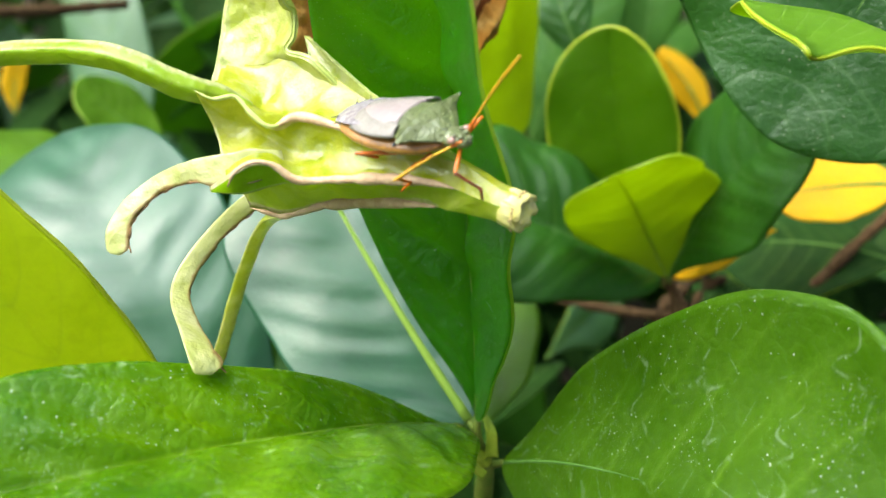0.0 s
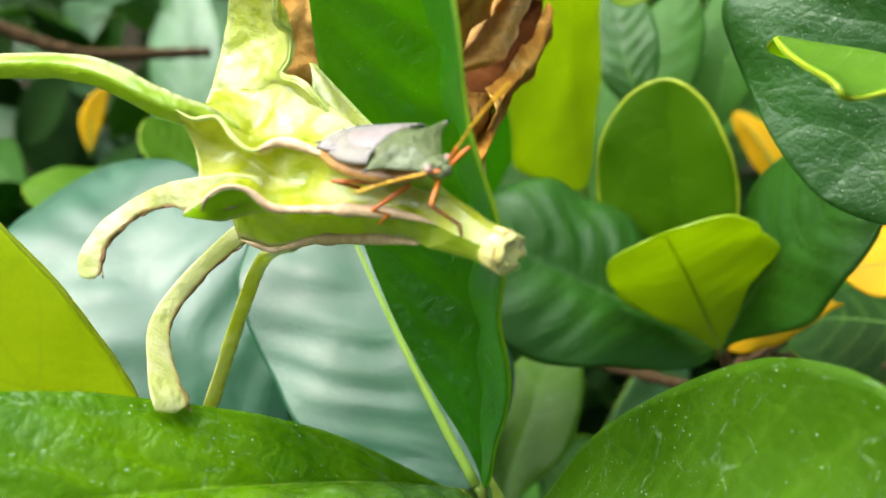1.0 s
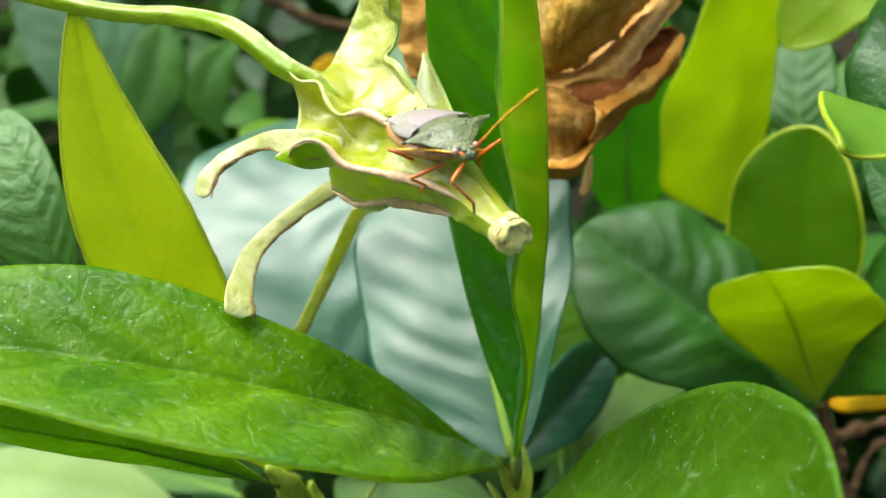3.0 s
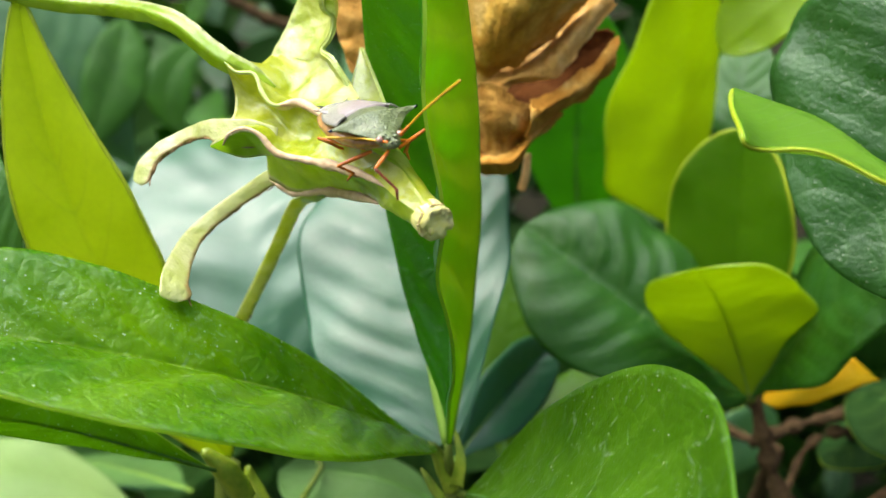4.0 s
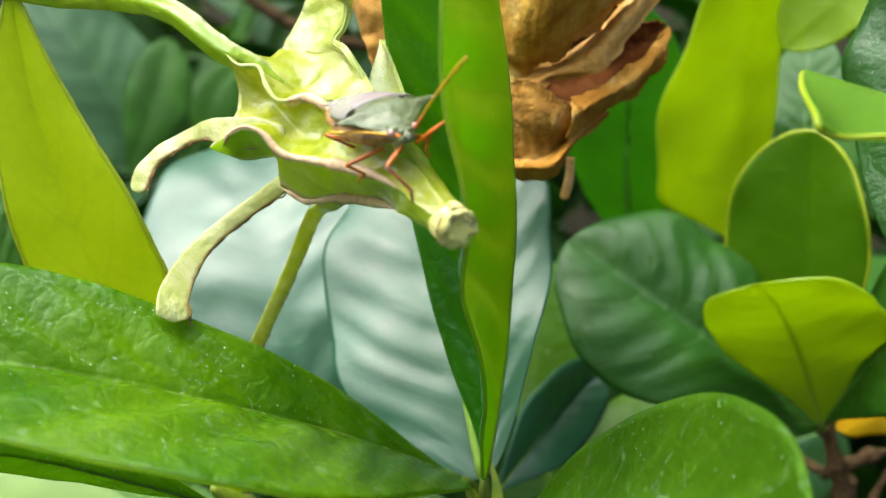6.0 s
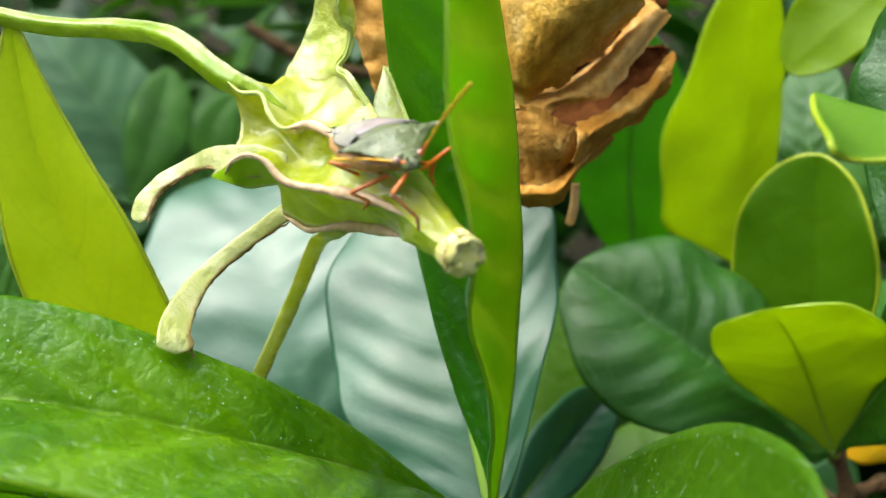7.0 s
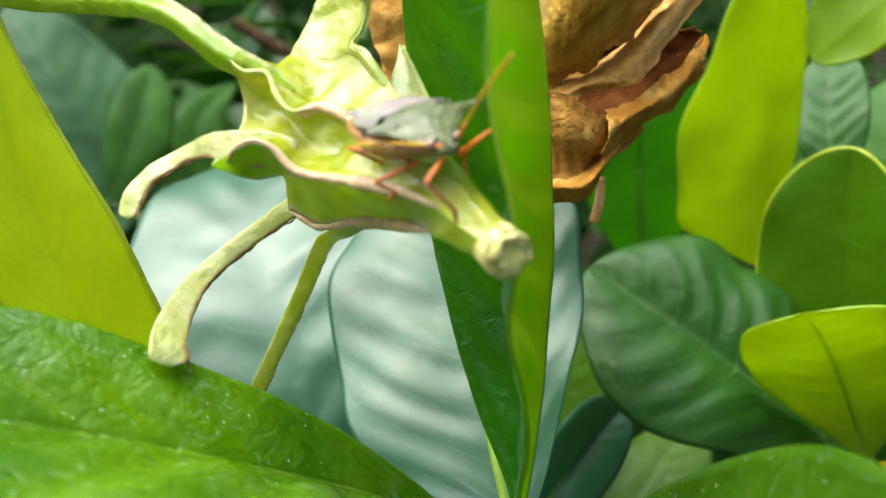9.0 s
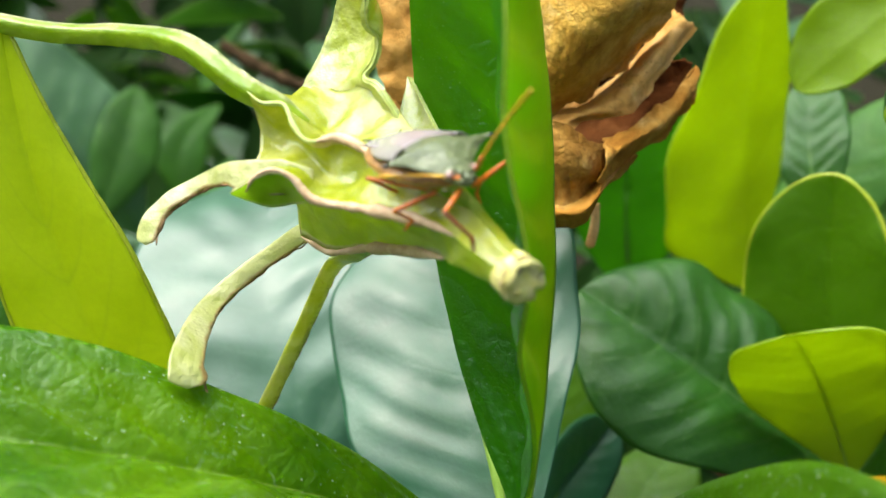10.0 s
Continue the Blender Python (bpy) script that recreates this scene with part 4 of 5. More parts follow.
wing((-0.0217, 0.0843, 0.9486), (-0.0208, 0.0845, 0.9502), (-0.0189, 0.0846, 0.9513), (-0.0170, 0.0849, 0.9508), (-0.0147, 0.0848, 0.9491), (-0.0106, 0.0844, 0.9494), (-0.0060, 0.0832, 0.9502), (-0.0018, 0.0813, 0.9510), (0.0010, 0.0799, 0.9511), (0.0028, 0.0789, 0.9508))
wing((-0.0222, 0.0954, 0.9390), (-0.0206, 0.0952, 0.9386), (-0.0185, 0.0947, 0.9383), (-0.0161, 0.0944, 0.9391), (-0.0129, 0.0934, 0.9407), (-0.0061, 0.0883, 0.9442), (-0.0014, 0.0834, 0.9469), (0.0005, 0.0811, 0.9478))
wing((-0.0238, 0.1058, 0.9376), (-0.0162, 0.1006, 0.9386), (-0.0081, 0.0933, 0.9426), (-0.0009, 0.0846, 0.9465))
wing((-0.0212, 0.1100, 0.9453), (-0.0161, 0.1048, 0.9467), (-0.0087, 0.0972, 0.9483), (-0.0004, 0.0882, 0.9490))
wing((-0.0244, 0.1028, 0.9538), (-0.0199, 0.1017, 0.9542), (-0.0166, 0.1006, 0.9558), (-0.0135, 0.0984, 0.9553), (-0.0085, 0.0937, 0.9540), (-0.0041, 0.0902, 0.9522), (0.0010, 0.0864, 0.9515))


def calyx_body():
    lines = WINGS
    end, sub, nf = Vector((0.0075, 0.0788, 0.9491)), 16, len(WINGS)
    stations = []
    for i in range(46):
        ring = [l[i] for l in lines]
        mid = sum(ring, Vector()) / nf
        stations.append((i / 45, ring, mid))
    last = stations[-1]
    way = (end - last[2]).normalized()
    side = way.orthogonal().normalized()
    verts, faces, uvs = [], [], []
    for s, ring, mid in stations:
        for k in range(nf):
            a, b = ring[k], ring[(k + 1) % nf]
            for j in range(sub):
                f = 0.5 - 0.5 * math.cos(math.pi * j / sub)
                dip = math.sin(math.pi * f) ** 0.5 * (0.5 * (1 - s) ** 0.8 * (min(1.0, 0.12 + s * 4) if k == nf - 1 else min(1.0, 0.35 + s * 2.5) if k == 0 else 1.0) + 0.02)
                p = a.lerp(b, f)
                p = p.lerp(mid, dip)
                wob = noise.noise(p * 330) * 0.0011 + noise.noise(p * 900) * 0.0004
                p += (p - mid).normalized() * (wob * (0.25 + 0.75 * math.sin(math.pi * f)))
                verts.append(p)
                edge_mm = min((p - a).length, (p - b).length) * 1000
                near_edge = max(0.0, 1.25 - edge_mm * 0.62) * (1.0 if (k if f < 0.5 else (k + 1) % nf) in (1, 2) or ((k if f < 0.5 else (k + 1) % nf) == 0 and s > 0.42) else 0.6)
                uvs.append((near_edge * (1 - max(0, s - 0.85) * 6), s))
    m = nf * sub
    start = verts[-m:]
    c0 = last[2]
    for i in range(1, 13):
        f = i / 12
        c = c0.lerp(end, f)
        for v in start:
            r = v - c0
            r -= way * r.dot(way)
            g = min(1, f * 1.6)
            rad = r.length * (1 - g) + 0.0019 * g
            p = c + r.normalized() * rad * (1 + 0.05 * noise.noise((c + r) * 500)) + way * (v - c0).dot(way) * (1 - f)
            verts.append(p)
            uvs.append((0.0, 1 + f))
    rings = 46 + 12
    for i in range(rings - 1):
        for k in range(m):
            a, b = i * m + k, i * m + (k + 1) % m
            faces.append((a, b, b + m, a + m))
    # throat
    c = stations[0][2]
    back = (c - stations[12][2]).normalized()
    base = len(verts)
    for q, depth in ((0.8, 0.0006), (0.5, 0.0012), (0.12, 0.0014)):
        for k in range(m):
            verts.append(verts[k].lerp(c, 1 - q) + back * depth)
            uvs.append((0.0, 0.0))
    order = [list(range(m))] + [list(range(base + r * m, base + (r + 1) * m)) for r in range(3)]
    for r, s in zip(order, order[1:]):
        for k in range(m):
            faces.append((r[(k + 1) % m], r[k], s[k], s[(k + 1) % m]))
    faces.append(tuple(order[-1]))
    me = bpy.data.meshes.new("tube")
    me.from_pydata([tuple(v) for v in verts], [], faces)
    layer = me.uv_layers.new(name="UVMap")
    for loop in me.loops:
        layer.data[loop.index].uv = uvs[loop.vertex_index]
    me.update()
    me.polygons.foreach_set("material_index", [1 if i < (rings - 1) * m and (i % m) // sub in (1, 2) else 0 for i in range(len(faces))])
    tube_ob = link_mesh("tube", me, [CALYX, CALYX_GREEN], calyx, "winged calyx tube with tan dried ridges")
    # thickened crests of the wings
    for w, skin, label in ((0, FRESH_RIM, ""), (1, WING_RIM, "tan dried wing edge"), (2, WING_RIM, "tan dried wing edge")):
        crest = lines[w][:41]
        bm = bmesh.new()
        tube(bm, crest, [0.00004 + ((0.00026 + 0.00034 * min(1, max(0, i - 16) / 14)) if skin is WING_RIM else 0.0002) * min(1, i / 6) * min(1, (41 - i) / 9) * (1 + 0.6 * noise.noise(p * 900)) for i, p in enumerate(crest)], 8)
        part("wing_rim", bm, skin, tube_ob, label)
    bm = bmesh.new()
    tube(bm, lines[0][20:34], [0.00005 + 0.0005 * math.sin(math.pi * i / 13) for i in range(14)], 8)
    part("wing_rim", bm, WING_RIM, tube_ob, "tan dried wing edge")
    # broken end of the stalk
    bm = bmesh.new()
    rnd = random.Random(5)
    for r0, r1, lift in ((0.00192, 0.0013, 0.0004), (0.0014, 0.0007, -0.0003)):
        n = 28
        outer, inner, low = [], [], []
        for k in range(n):
            a = 2 * math.pi * k / n
            d = side * math.cos(a) + way.cross(side) * math.sin(a)
            j = lift + rnd.uniform(-0.0001, 0.0004)
            low.append(bm.verts.new(end + d * r0 - way * 0.0016))
            outer.append(bm.verts.new(end + d * r0 * rnd.uniform(0.97, 1.08) + way * j))
            inner.append(bm.verts.new(end + d * r1 + way * (j - rnd.uniform(0, 0.0006))))
        for k in range(n):
            kk = (k + 1) % n
            bm.faces.new((low[k], low[kk], outer[kk], outer[k]))
            bm.faces.new((outer[k], outer[kk], inner[kk], inner[k]))
        bm.faces.new(inner)
    for k in range(16):
        a, r = 2.4 * k, 0.0007 + 0.0006 * math.sqrt((k + 0.5) / 16)
        d = side * math.cos(a) + way.cross(side) * math.sin(a)
        bmesh.ops.create_icosphere(bm, subdivisions=2, radius=rnd.uniform(0.0003, 0.0005), matrix=Matrix.Translation(end + d * r + way * rnd.uniform(-0.0004, 0.0001)) @ Matrix.Diagonal((1.3, 0.8, 1, 1)))
    part("cut_end", bm, CUT, calyx, "ragged cream broken stalk end")
    bm = bmesh.new()
    n = 40
    ring = []
    for k in range(n):
        a = 2 * math.pi * k / n
        d = side * math.cos(a) + way.cross(side) * math.sin(a)
        ring.append(end + d * 0.0020 + way * rnd.uniform(-0.0004, 0.0003))
    for k in range(n):
        if rnd.random() < 0.5:
            tube(bm, [ring[k], ring[(k + 1) % n]], [rnd.uniform(0.00005, 0.00016), rnd.uniform(0.00005, 0.00016)], 5)
    part("dried_rim", bm, CUT_RIM, calyx, "browned rim of the broken end")


calyx_body()


def ribbon(parent, name, pts, widths, edge, thick, material, label="", fold=0.25, n=48, m=18, turn=0.0, taper=0.35, ruffle=0.0, keel=2.0):
    """A fleshy strap along points; edge is a place beside the first point that gives its broad side."""
    pts = [Vector(p) for p in pts]
    path = smooth_path(pts, n)
    side = Vector(edge) - pts[0]
    verts, uvs, faces = [], [], []
    for i, p in enumerate(path):
        s = i / (n - 1)
        d = (path[min(i + 1, n - 1)] - path[max(i - 1, 0)]).normalized()
        side = (side - d * side.dot(d)).normalized()
        w = side.copy()
        w.rotate(Matrix.Rotation(radians(turn) * s, 3, d))
        nn = d.cross(w)
        half = lerp_list(widths, s) / 2 * (1 + 0.06 * noise.noise(p * 400))
        end = 1.0 if s < 0.93 else max(0.08, (1 - ((s - 0.93) / 0.07) ** 2) ** 0.5)
        for k in range(m):
            a = 2 * math.pi * k / m
            u = math.cos(a)
            q = p + w * (u * half * end) + nn * (math.sin(a) * thick / 2 * (1.15 - taper * abs(u)) * end + fold * half * (abs(u) ** keel - 0.5) * end)
            q += nn * (noise.noise(q * 400) * 0.0002 + ruffle * u * abs(u) * math.sin(22 * s + (1.5 if u > 0 else 0)) * end)
            verts.append(q)
            uvs.append((0.5 + 0.5 * u, s))
    for i in range(n - 1):
        for k in range(m):
            a, b = i * m + k, i * m + (k + 1) % m
            faces.append((a, b, b + m, a + m))
    faces.append(tuple(range(m - 1, -1, -1)))
    faces.append(tuple(range((n - 1) * m, n * m)))
    me = bpy.data.meshes.new(name)
    me.from_pydata([tuple(v) for v in verts], [], faces)
    layer = me.uv_layers.new(name="UVMap")
    for loop in me.loops:
        layer.data[loop.index].uv = uvs[loop.vertex_index]
    me.update()
    return link_mesh(name, me, material, parent, label)


def flap(parent, name, left, right, bulge, thick, material, label="", n=56, m=30, lumps=0.0003, rim=0.0):
    """A fleshy lobe stretched between two edge lines, hollowed by bulge towards the back."""
    a, b = (smooth_path([Vector(p) for p in pts], n) for pts in (left, right))
    grid, uvs = [], []
    for j in range(n):
        span = b[j] - a[j]
        up = a[min(j + 1, n - 1)] - a[max(j - 1, 0)] + b[min(j + 1, n - 1)] - b[max(j - 1, 0)]
        back = span.cross(up).normalized() * -1
        row = []
        for i in range(m):
            u = i / (m - 1)
            p = a[j] + span * u + back * (bulge * span.length * 4 * u * (1 - u))
            p += back * (lumps * (noise.noise(p * 380) + 0.5 * noise.noise(p * 900)))
            row.append(p)
            uvs.append((abs(2 * u - 1) ** 2, j / (n - 1)))
        grid.append(row)
    nrm = []
    for j in range(n):
        nrm.append([((grid[j][min(i + 1, m - 1)] - grid[j][max(i - 1, 0)]).cross(grid[min(j + 1, n - 1)][i] - grid[max(j - 1, 0)][i])).normalized() for i in range(m)])
    ob = link_mesh(name, sheet_mesh(name, grid, nrm, thick, uvs), [material] * 3, parent, label)
    if rim:
        for line in (a, b):
            bm = bmesh.new()
            tube(bm, line, [rim * (1 + 0.6 * noise.noise(p * 700)) * min(1, 0.25 + 3 * (1 - i / (n - 1))) for i, p in enumerate(line)], 8)
            part("lobe_rim", bm, FRESH_RIM, ob)
    return ob


def dried_edge(sepal_ob, pts, size):
    """The browned, crinkled line along one edge of a sepal."""
    path = smooth_path([Vector(p) for p in pts], 60)
    path = [p + Vector((noise.noise(p * 900), noise.noise(p * 900 + Vector((5, 0, 0))), noise.noise(p * 900 + Vector((0, 7, 0))))) * 0.00022 for p in path]
    bm = bmesh.new()
    tube(bm, path, [size * min(1, 0.2 + i / 9, 0.2 + (59 - i) / 5) * (1 + 0.8 * noise.noise(p * 1300)) for i, p in enumerate(path)], 7)
    part("dried_edge", bm, SEPAL_EDGE, sepal_ob, "crinkled brown dried edge")


def strap(pts, widths, edge, thick, skin, label, brown=0, **more):
    """A sepal with, where brown is 1 or -1, one dried edge."""
    ob = ribbon(calyx, "sepal", pts, widths, edge, thick, skin, label, **more)
    if brown:
        base = [Vector(p) for p in pts]
        side, line = Vector(edge) - base[0], []
        for i, p in enumerate(base):
            d = (base[min(i + 1, len(base) - 1)] - base[max(i - 1, 0)]).normalized()
            side = (side - d * side.dot(d)).normalized()
            w = side.copy()
            w.rotate(Matrix.Rotation(radians(more.get("turn", 0.0)) * i / (len(base) - 1), 3, d))
            if i:
                line.append(p + w * (brown * 0.5 * lerp_list(widths, i / (len(base) - 1)) * 0.96))
        dried_edge(ob, line, 0.00016)
    return ob


strap([(-0.0203, 0.0940, 0.9528), (-0.0230, 0.0930, 0.9543), (-0.0271, 0.0917, 0.9563), (-0.0345, 0.0930, 0.9590), (-0.0453, 0.0968, 0.9577), (-0.0560, 0.0944, 0.9574), (-0.0757, 0.0872, 0.9613)], [0.0006, 0.0024, 0.0029, 0.0028, 0.0026, 0.0024, 0.0024], (-0.0191, 0.0954, 0.9552), 0.00035, SEPAL_GREEN, "long arching green sepal", fold=0.85, n=70, m=24, keel=1.2)
flap(calyx, "sepal", [(-0.0262, 0.1000, 0.9512), (-0.0253, 0.1040, 0.9550), (-0.0248, 0.1070, 0.9585), (-0.0240, 0.1075, 0.9625), (-0.0234, 0.1071, 0.9655), (-0.0228, 0.1070, 0.9720)], [(-0.0087, 0.0950, 0.9516), (-0.0138, 0.0971, 0.9564), (-0.0169, 0.0996, 0.9566), (-0.0162, 0.1002, 0.9580), (-0.0161, 0.1009, 0.9604), (-0.0170, 0.0999, 0.9625), (-0.0173, 0.1003, 0.9690)], 0.16, 0.0007, SEPAL_FRESH, "upright pale sepal with a wavy edge", rim=0.00016)
flap(calyx, "sepal", [(-0.0130, 0.0988, 0.9490), (-0.0146, 0.1035, 0.9512), (-0.0164, 0.1097, 0.9539)], [(-0.0050, 0.0945, 0.9520), (-0.0090, 0.1010, 0.9517), (-0.0161, 0.1096, 0.9541)], 0.1, 0.0006, SEPAL_FRESH, "short pointed sepal", n=30, m=18, lumps=0.00012, rim=0.00012)
flap(calyx, "wing_lobe", [(-0.0236, 0.0847, 0.9481), (-0.0210, 0.0845, 0.9501), (-0.0189, 0.0846, 0.9513), (-0.0170, 0.0849, 0.9508), (-0.0147, 0.0848, 0.9491)], [(-0.0235, 0.0848, 0.9479), (-0.0220, 0.0854, 0.9473), (-0.0202, 0.0866, 0.9466), (-0.0173, 0.0866, 0.9476), (-0.0142, 0.0852, 0.9489)], 0.02, 0.0005, CALYX_GREEN, "green underside of the curled wing end", n=40, m=18, lumps=0.0001)
strap([(-0.0165, 0.0880, 0.9496), (-0.0195, 0.0868, 0.9496), (-0.0227, 0.0868, 0.9490), (-0.0262, 0.0880, 0.9482), (-0.0305, 0.0893, 0.9458), (-0.0334, 0.0878, 0.9437), (-0.0346, 0.0862, 0.9416), (-0.0343, 0.0847, 0.9399)], [0.0020, 0.0036, 0.0034, 0.0022, 0.0019, 0.0021, 0.0024, 0.0027], (-0.0163, 0.0870, 0.9481), 0.0008, SEPAL, "short sepal hooked at its tip", 1)
strap([(-0.0183, 0.0984, 0.9405), (-0.0222, 0.0972, 0.9390), (-0.0274, 0.0957, 0.9346), (-0.0304, 0.0899, 0.9312), (-0.0263, 0.0798, 0.9318), (-0.0244, 0.0769, 0.9300)], [0.0010, 0.0022, 0.0020, 0.0023, 0.0034, 0.0044], (-0.0163, 0.0979, 0.9385), 0.0009, SEPAL, "drooping sepal with a spoon-shaped tip", 1)
strap([(-0.0112, 0.0962, 0.9428), (-0.0148, 0.0980, 0.9395), (-0.0183, 0.0995, 0.9357), (-0.0226, 0.1030, 0.9315), (-0.0268, 0.1040, 0.9222), (-0.0308, 0.1010, 0.9110), (-0.0347, 0.0999, 0.9012)], [0.0016, 0.0040, 0.0030, 0.0023, 0.0021, 0.0021, 0.0020], (-0.0115, 0.0997, 0.9393), 0.0010, SEPAL_FRESH, "drooping narrow sepal", 1)

for pts, widths, edge in STIPULES:
    ribbon(near, "stipule", pts, widths, edge, 0.0005, STIPULE, "pointed yellow-green stipule", n=24, m=12, fold=0.6)
ribbon(low, "bud", [(-0.0196, 0.0826, 0.8942), (-0.0221, 0.0818, 0.8993), (-0.0249, 0.0807, 0.9030)], [0.0036, 0.0040, 0.0012], (-0.0175, 0.0838, 0.8941), 0.0016, STIPULE, "pale glossy bud sheath", n=24, m=12)
ribbon(low, "bud", [(-0.0164, 0.0842, 0.8897), (-0.0199, 0.0854, 0.8938), (-0.0213, 0.0863, 0.8969)], [0.0034, 0.0030, 0.0008], (-0.0143, 0.0854, 0.8896), 0.0016, STIPULE, "green bud sheath", n=24, m=12)

# ---- dried flower ----
flower = thing("dried_flower", (-0.0005, 0.1313, 0.9416), "withered brown gardenia flower with crumpled papery petals", "flower")


def petal(parent, corners, bulge, seed, crumple=0.003, n=64, label="", skin=None, rounded=0.5):
    """A crumpled papery sheet between four corners, bowed at its edges."""
    a, b, c, d = (Vector(p) for p in corners)
    face = (c - a).cross(d - b).normalized()
    if face.y > 0:
        face = -face
    off = Vector((seed * 3.7, seed * 1.3, 0))
    grid, uvs = [], []
    for j in range(n):
        v = j / (n - 1)
        row = []
        for i in range(n):
            u = i / (n - 1)
            rim = 0.07 * noise.noise(Vector((u * 3, v * 3, seed)))
            uu, vv = u + rim, v + 0.07 * noise.noise(Vector((u * 3, v * 3, seed + 9)))
            x, y = 2 * uu - 1, 2 * vv - 1
            uu, vv = 0.5 + 0.54 * x * math.sqrt(max(0.1, 1 - rounded * y * y / 2)), 0.5 + 0.54 * y * math.sqrt(max(0.1, 1 - rounded * x * x / 2))
            p = a.lerp(b, uu).lerp(d.lerp(c, uu), vv)
            p += face * bulge * math.sin(math.pi * u) * math.sin(math.pi * v)
            rim_out = max(abs(2 * u - 1), abs(2 * v - 1)) ** 4
            p += face * crumple * 1.5 * rim_out * noise.noise((p + off) * 95)
            f = 1.6 * noise.noise((p + off) * 62)
            p += face * crumple * (f + 1.3 * abs(noise.noise((p + off) * 190)) + 0.35 * noise.noise((p + off) * 520))
            row.append(p)
            uvs.append((u, v))
        grid.append(row)
    nrm = []
    for j in range(n):
        r = []
        for i in range(n):
            q = (grid[j][min(i + 1, n - 1)] - grid[j][max(i - 1, 0)]).cross(grid[min(j + 1, n - 1)][i] - grid[max(j - 1, 0)][i])
            r.append(q.normalized() if q.length > 1e-14 else face)
        nrm.append(r)
    return link_mesh("petal", sheet_mesh("petal", grid, nrm, 0.0003, uvs), [skin or PETAL] * 3, parent, label)


# Added backing sheet: its dark colour stands for the hollow between petals.
petal(flower, [(-0.0290, 0.1575, 0.9735), (0.0033, 0.1780, 0.9714), (0.0020, 0.1604, 0.9351), (-0.0152, 0.1421, 0.9258)], 0.0, 8, 0.003, skin=PETAL_SHADED)


def furled(net, seed, label, skin, crumple=1.0, n=110):
    """A papery petal: a smooth sheet through a coarse net, creased and crumpled, with a torn edge."""
    rows = [smooth_path([Vector(p) for p in r], n) for r in net]
    cols = [smooth_path([r[i] for r in rows], n) for i in range(n)]
    grid = [[cols[i][j] for i in range(n)] for j in range(n)]
    off = Vector((seed * 3.1, seed * 1.7, 0))

    def normals():
        return [[((grid[j][min(i + 1, n - 1)] - grid[j][max(i - 1, 0)]).cross(grid[min(j + 1, n - 1)][i] - grid[max(j - 1, 0)][i])).normalized() for i in range(n)] for j in range(n)]

    nrm, uvs, bent = normals(), [], []
    for j in range(n):
        row = []
        for i in range(n):
            p = grid[j][i]
            u, v = i / (n - 1), j / (n - 1)
            rim = max(abs(2 * u - 1), abs(2 * v - 1)) ** 6
            q = p + off
            d = 0.0007 * noise.noise(q * 110) + 0.00045 * (0.35 - abs(noise.noise(q * 170))) + 0.00022 * (0.3 - abs(noise.noise(q * 480))) + 0.0001 * (0.3 - abs(noise.noise(q * 1300)))
            d += 0.0003 * (0.4 - abs(noise.noise(Vector((u * 9, v * 2.2, seed)))) * 1.6)
            d += 0.0016 * rim * noise.noise(q * 210)
            inward = (grid[n // 2][n // 2] - p)
            row.append(p + nrm[j][i] * (d * crumple) + inward * (0.1 * rim * (0.4 + noise.noise(q * 380) + 0.5 * noise.noise(q * 1100))))
            uvs.append((u, v))
        bent.append(row)
    grid = bent
    return link_mesh("petal", sheet_mesh("petal", grid, normals(), 0.00022, uvs), [skin] * 3, flower, label)


furled([[(-0.0101, 0.1500, 0.9388), (-0.0035, 0.1500, 0.9433), (0.0020, 0.1510, 0.9478), (0.0082, 0.1520, 0.9498)], [(-0.0079, 0.1460, 0.9365), (-0.0026, 0.1490, 0.9387), (0.0032, 0.1510, 0.9433), (0.0095, 0.1520, 0.9489)], [(-0.0041, 0.1380, 0.9367), (-0.0001, 0.1420, 0.9366), (0.0046, 0.1480, 0.9391), (0.0098, 0.1510, 0.9447)]], 3, "reddish inner petal, darkened in colour for the hollow's shade", PETAL_SHADED, 0.8)
furled([[(-0.0241, 0.1500, 0.9642), (-0.0107, 0.1390, 0.9688), (-0.0021, 0.1390, 0.9700), (0.0049, 0.1500, 0.9676)], [(-0.0209, 0.1460, 0.9536), (-0.0073, 0.1320, 0.9600), (0.0020, 0.1320, 0.9616), (0.0076, 0.1460, 0.9598)], [(-0.0179, 0.1420, 0.9447), (-0.0066, 0.1300, 0.9513), (-0.0000, 0.1320, 0.9542), (0.0063, 0.1440, 0.9569)], [(-0.0154, 0.1410, 0.9376), (-0.0072, 0.1340, 0.9425), (-0.0021, 0.1370, 0.9464), (0.0029, 0.1460, 0.9514)]], 1, "broad petal with a browned wrinkled skin", PETAL, 1.2)
furled([[(-0.0083, 0.1360, 0.9422), (-0.0070, 0.1390, 0.9440), (-0.0025, 0.1430, 0.9458), (0.0014, 0.1470, 0.9504), (0.0053, 0.1510, 0.9579)], [(-0.0045, 0.1305, 0.9439), (-0.0027, 0.1320, 0.9453), (0.0012, 0.1350, 0.9471), (0.0042, 0.1390, 0.9501), (0.0077, 0.1460, 0.9572)], [(-0.0021, 0.1300, 0.9435), (-0.0012, 0.1330, 0.9443), (0.0043, 0.1360, 0.9456), (0.0054, 0.1400, 0.9473), (0.0094, 0.1470, 0.9553)]], 2, "folded pale tan petal", PETAL_PALE, 0.7)
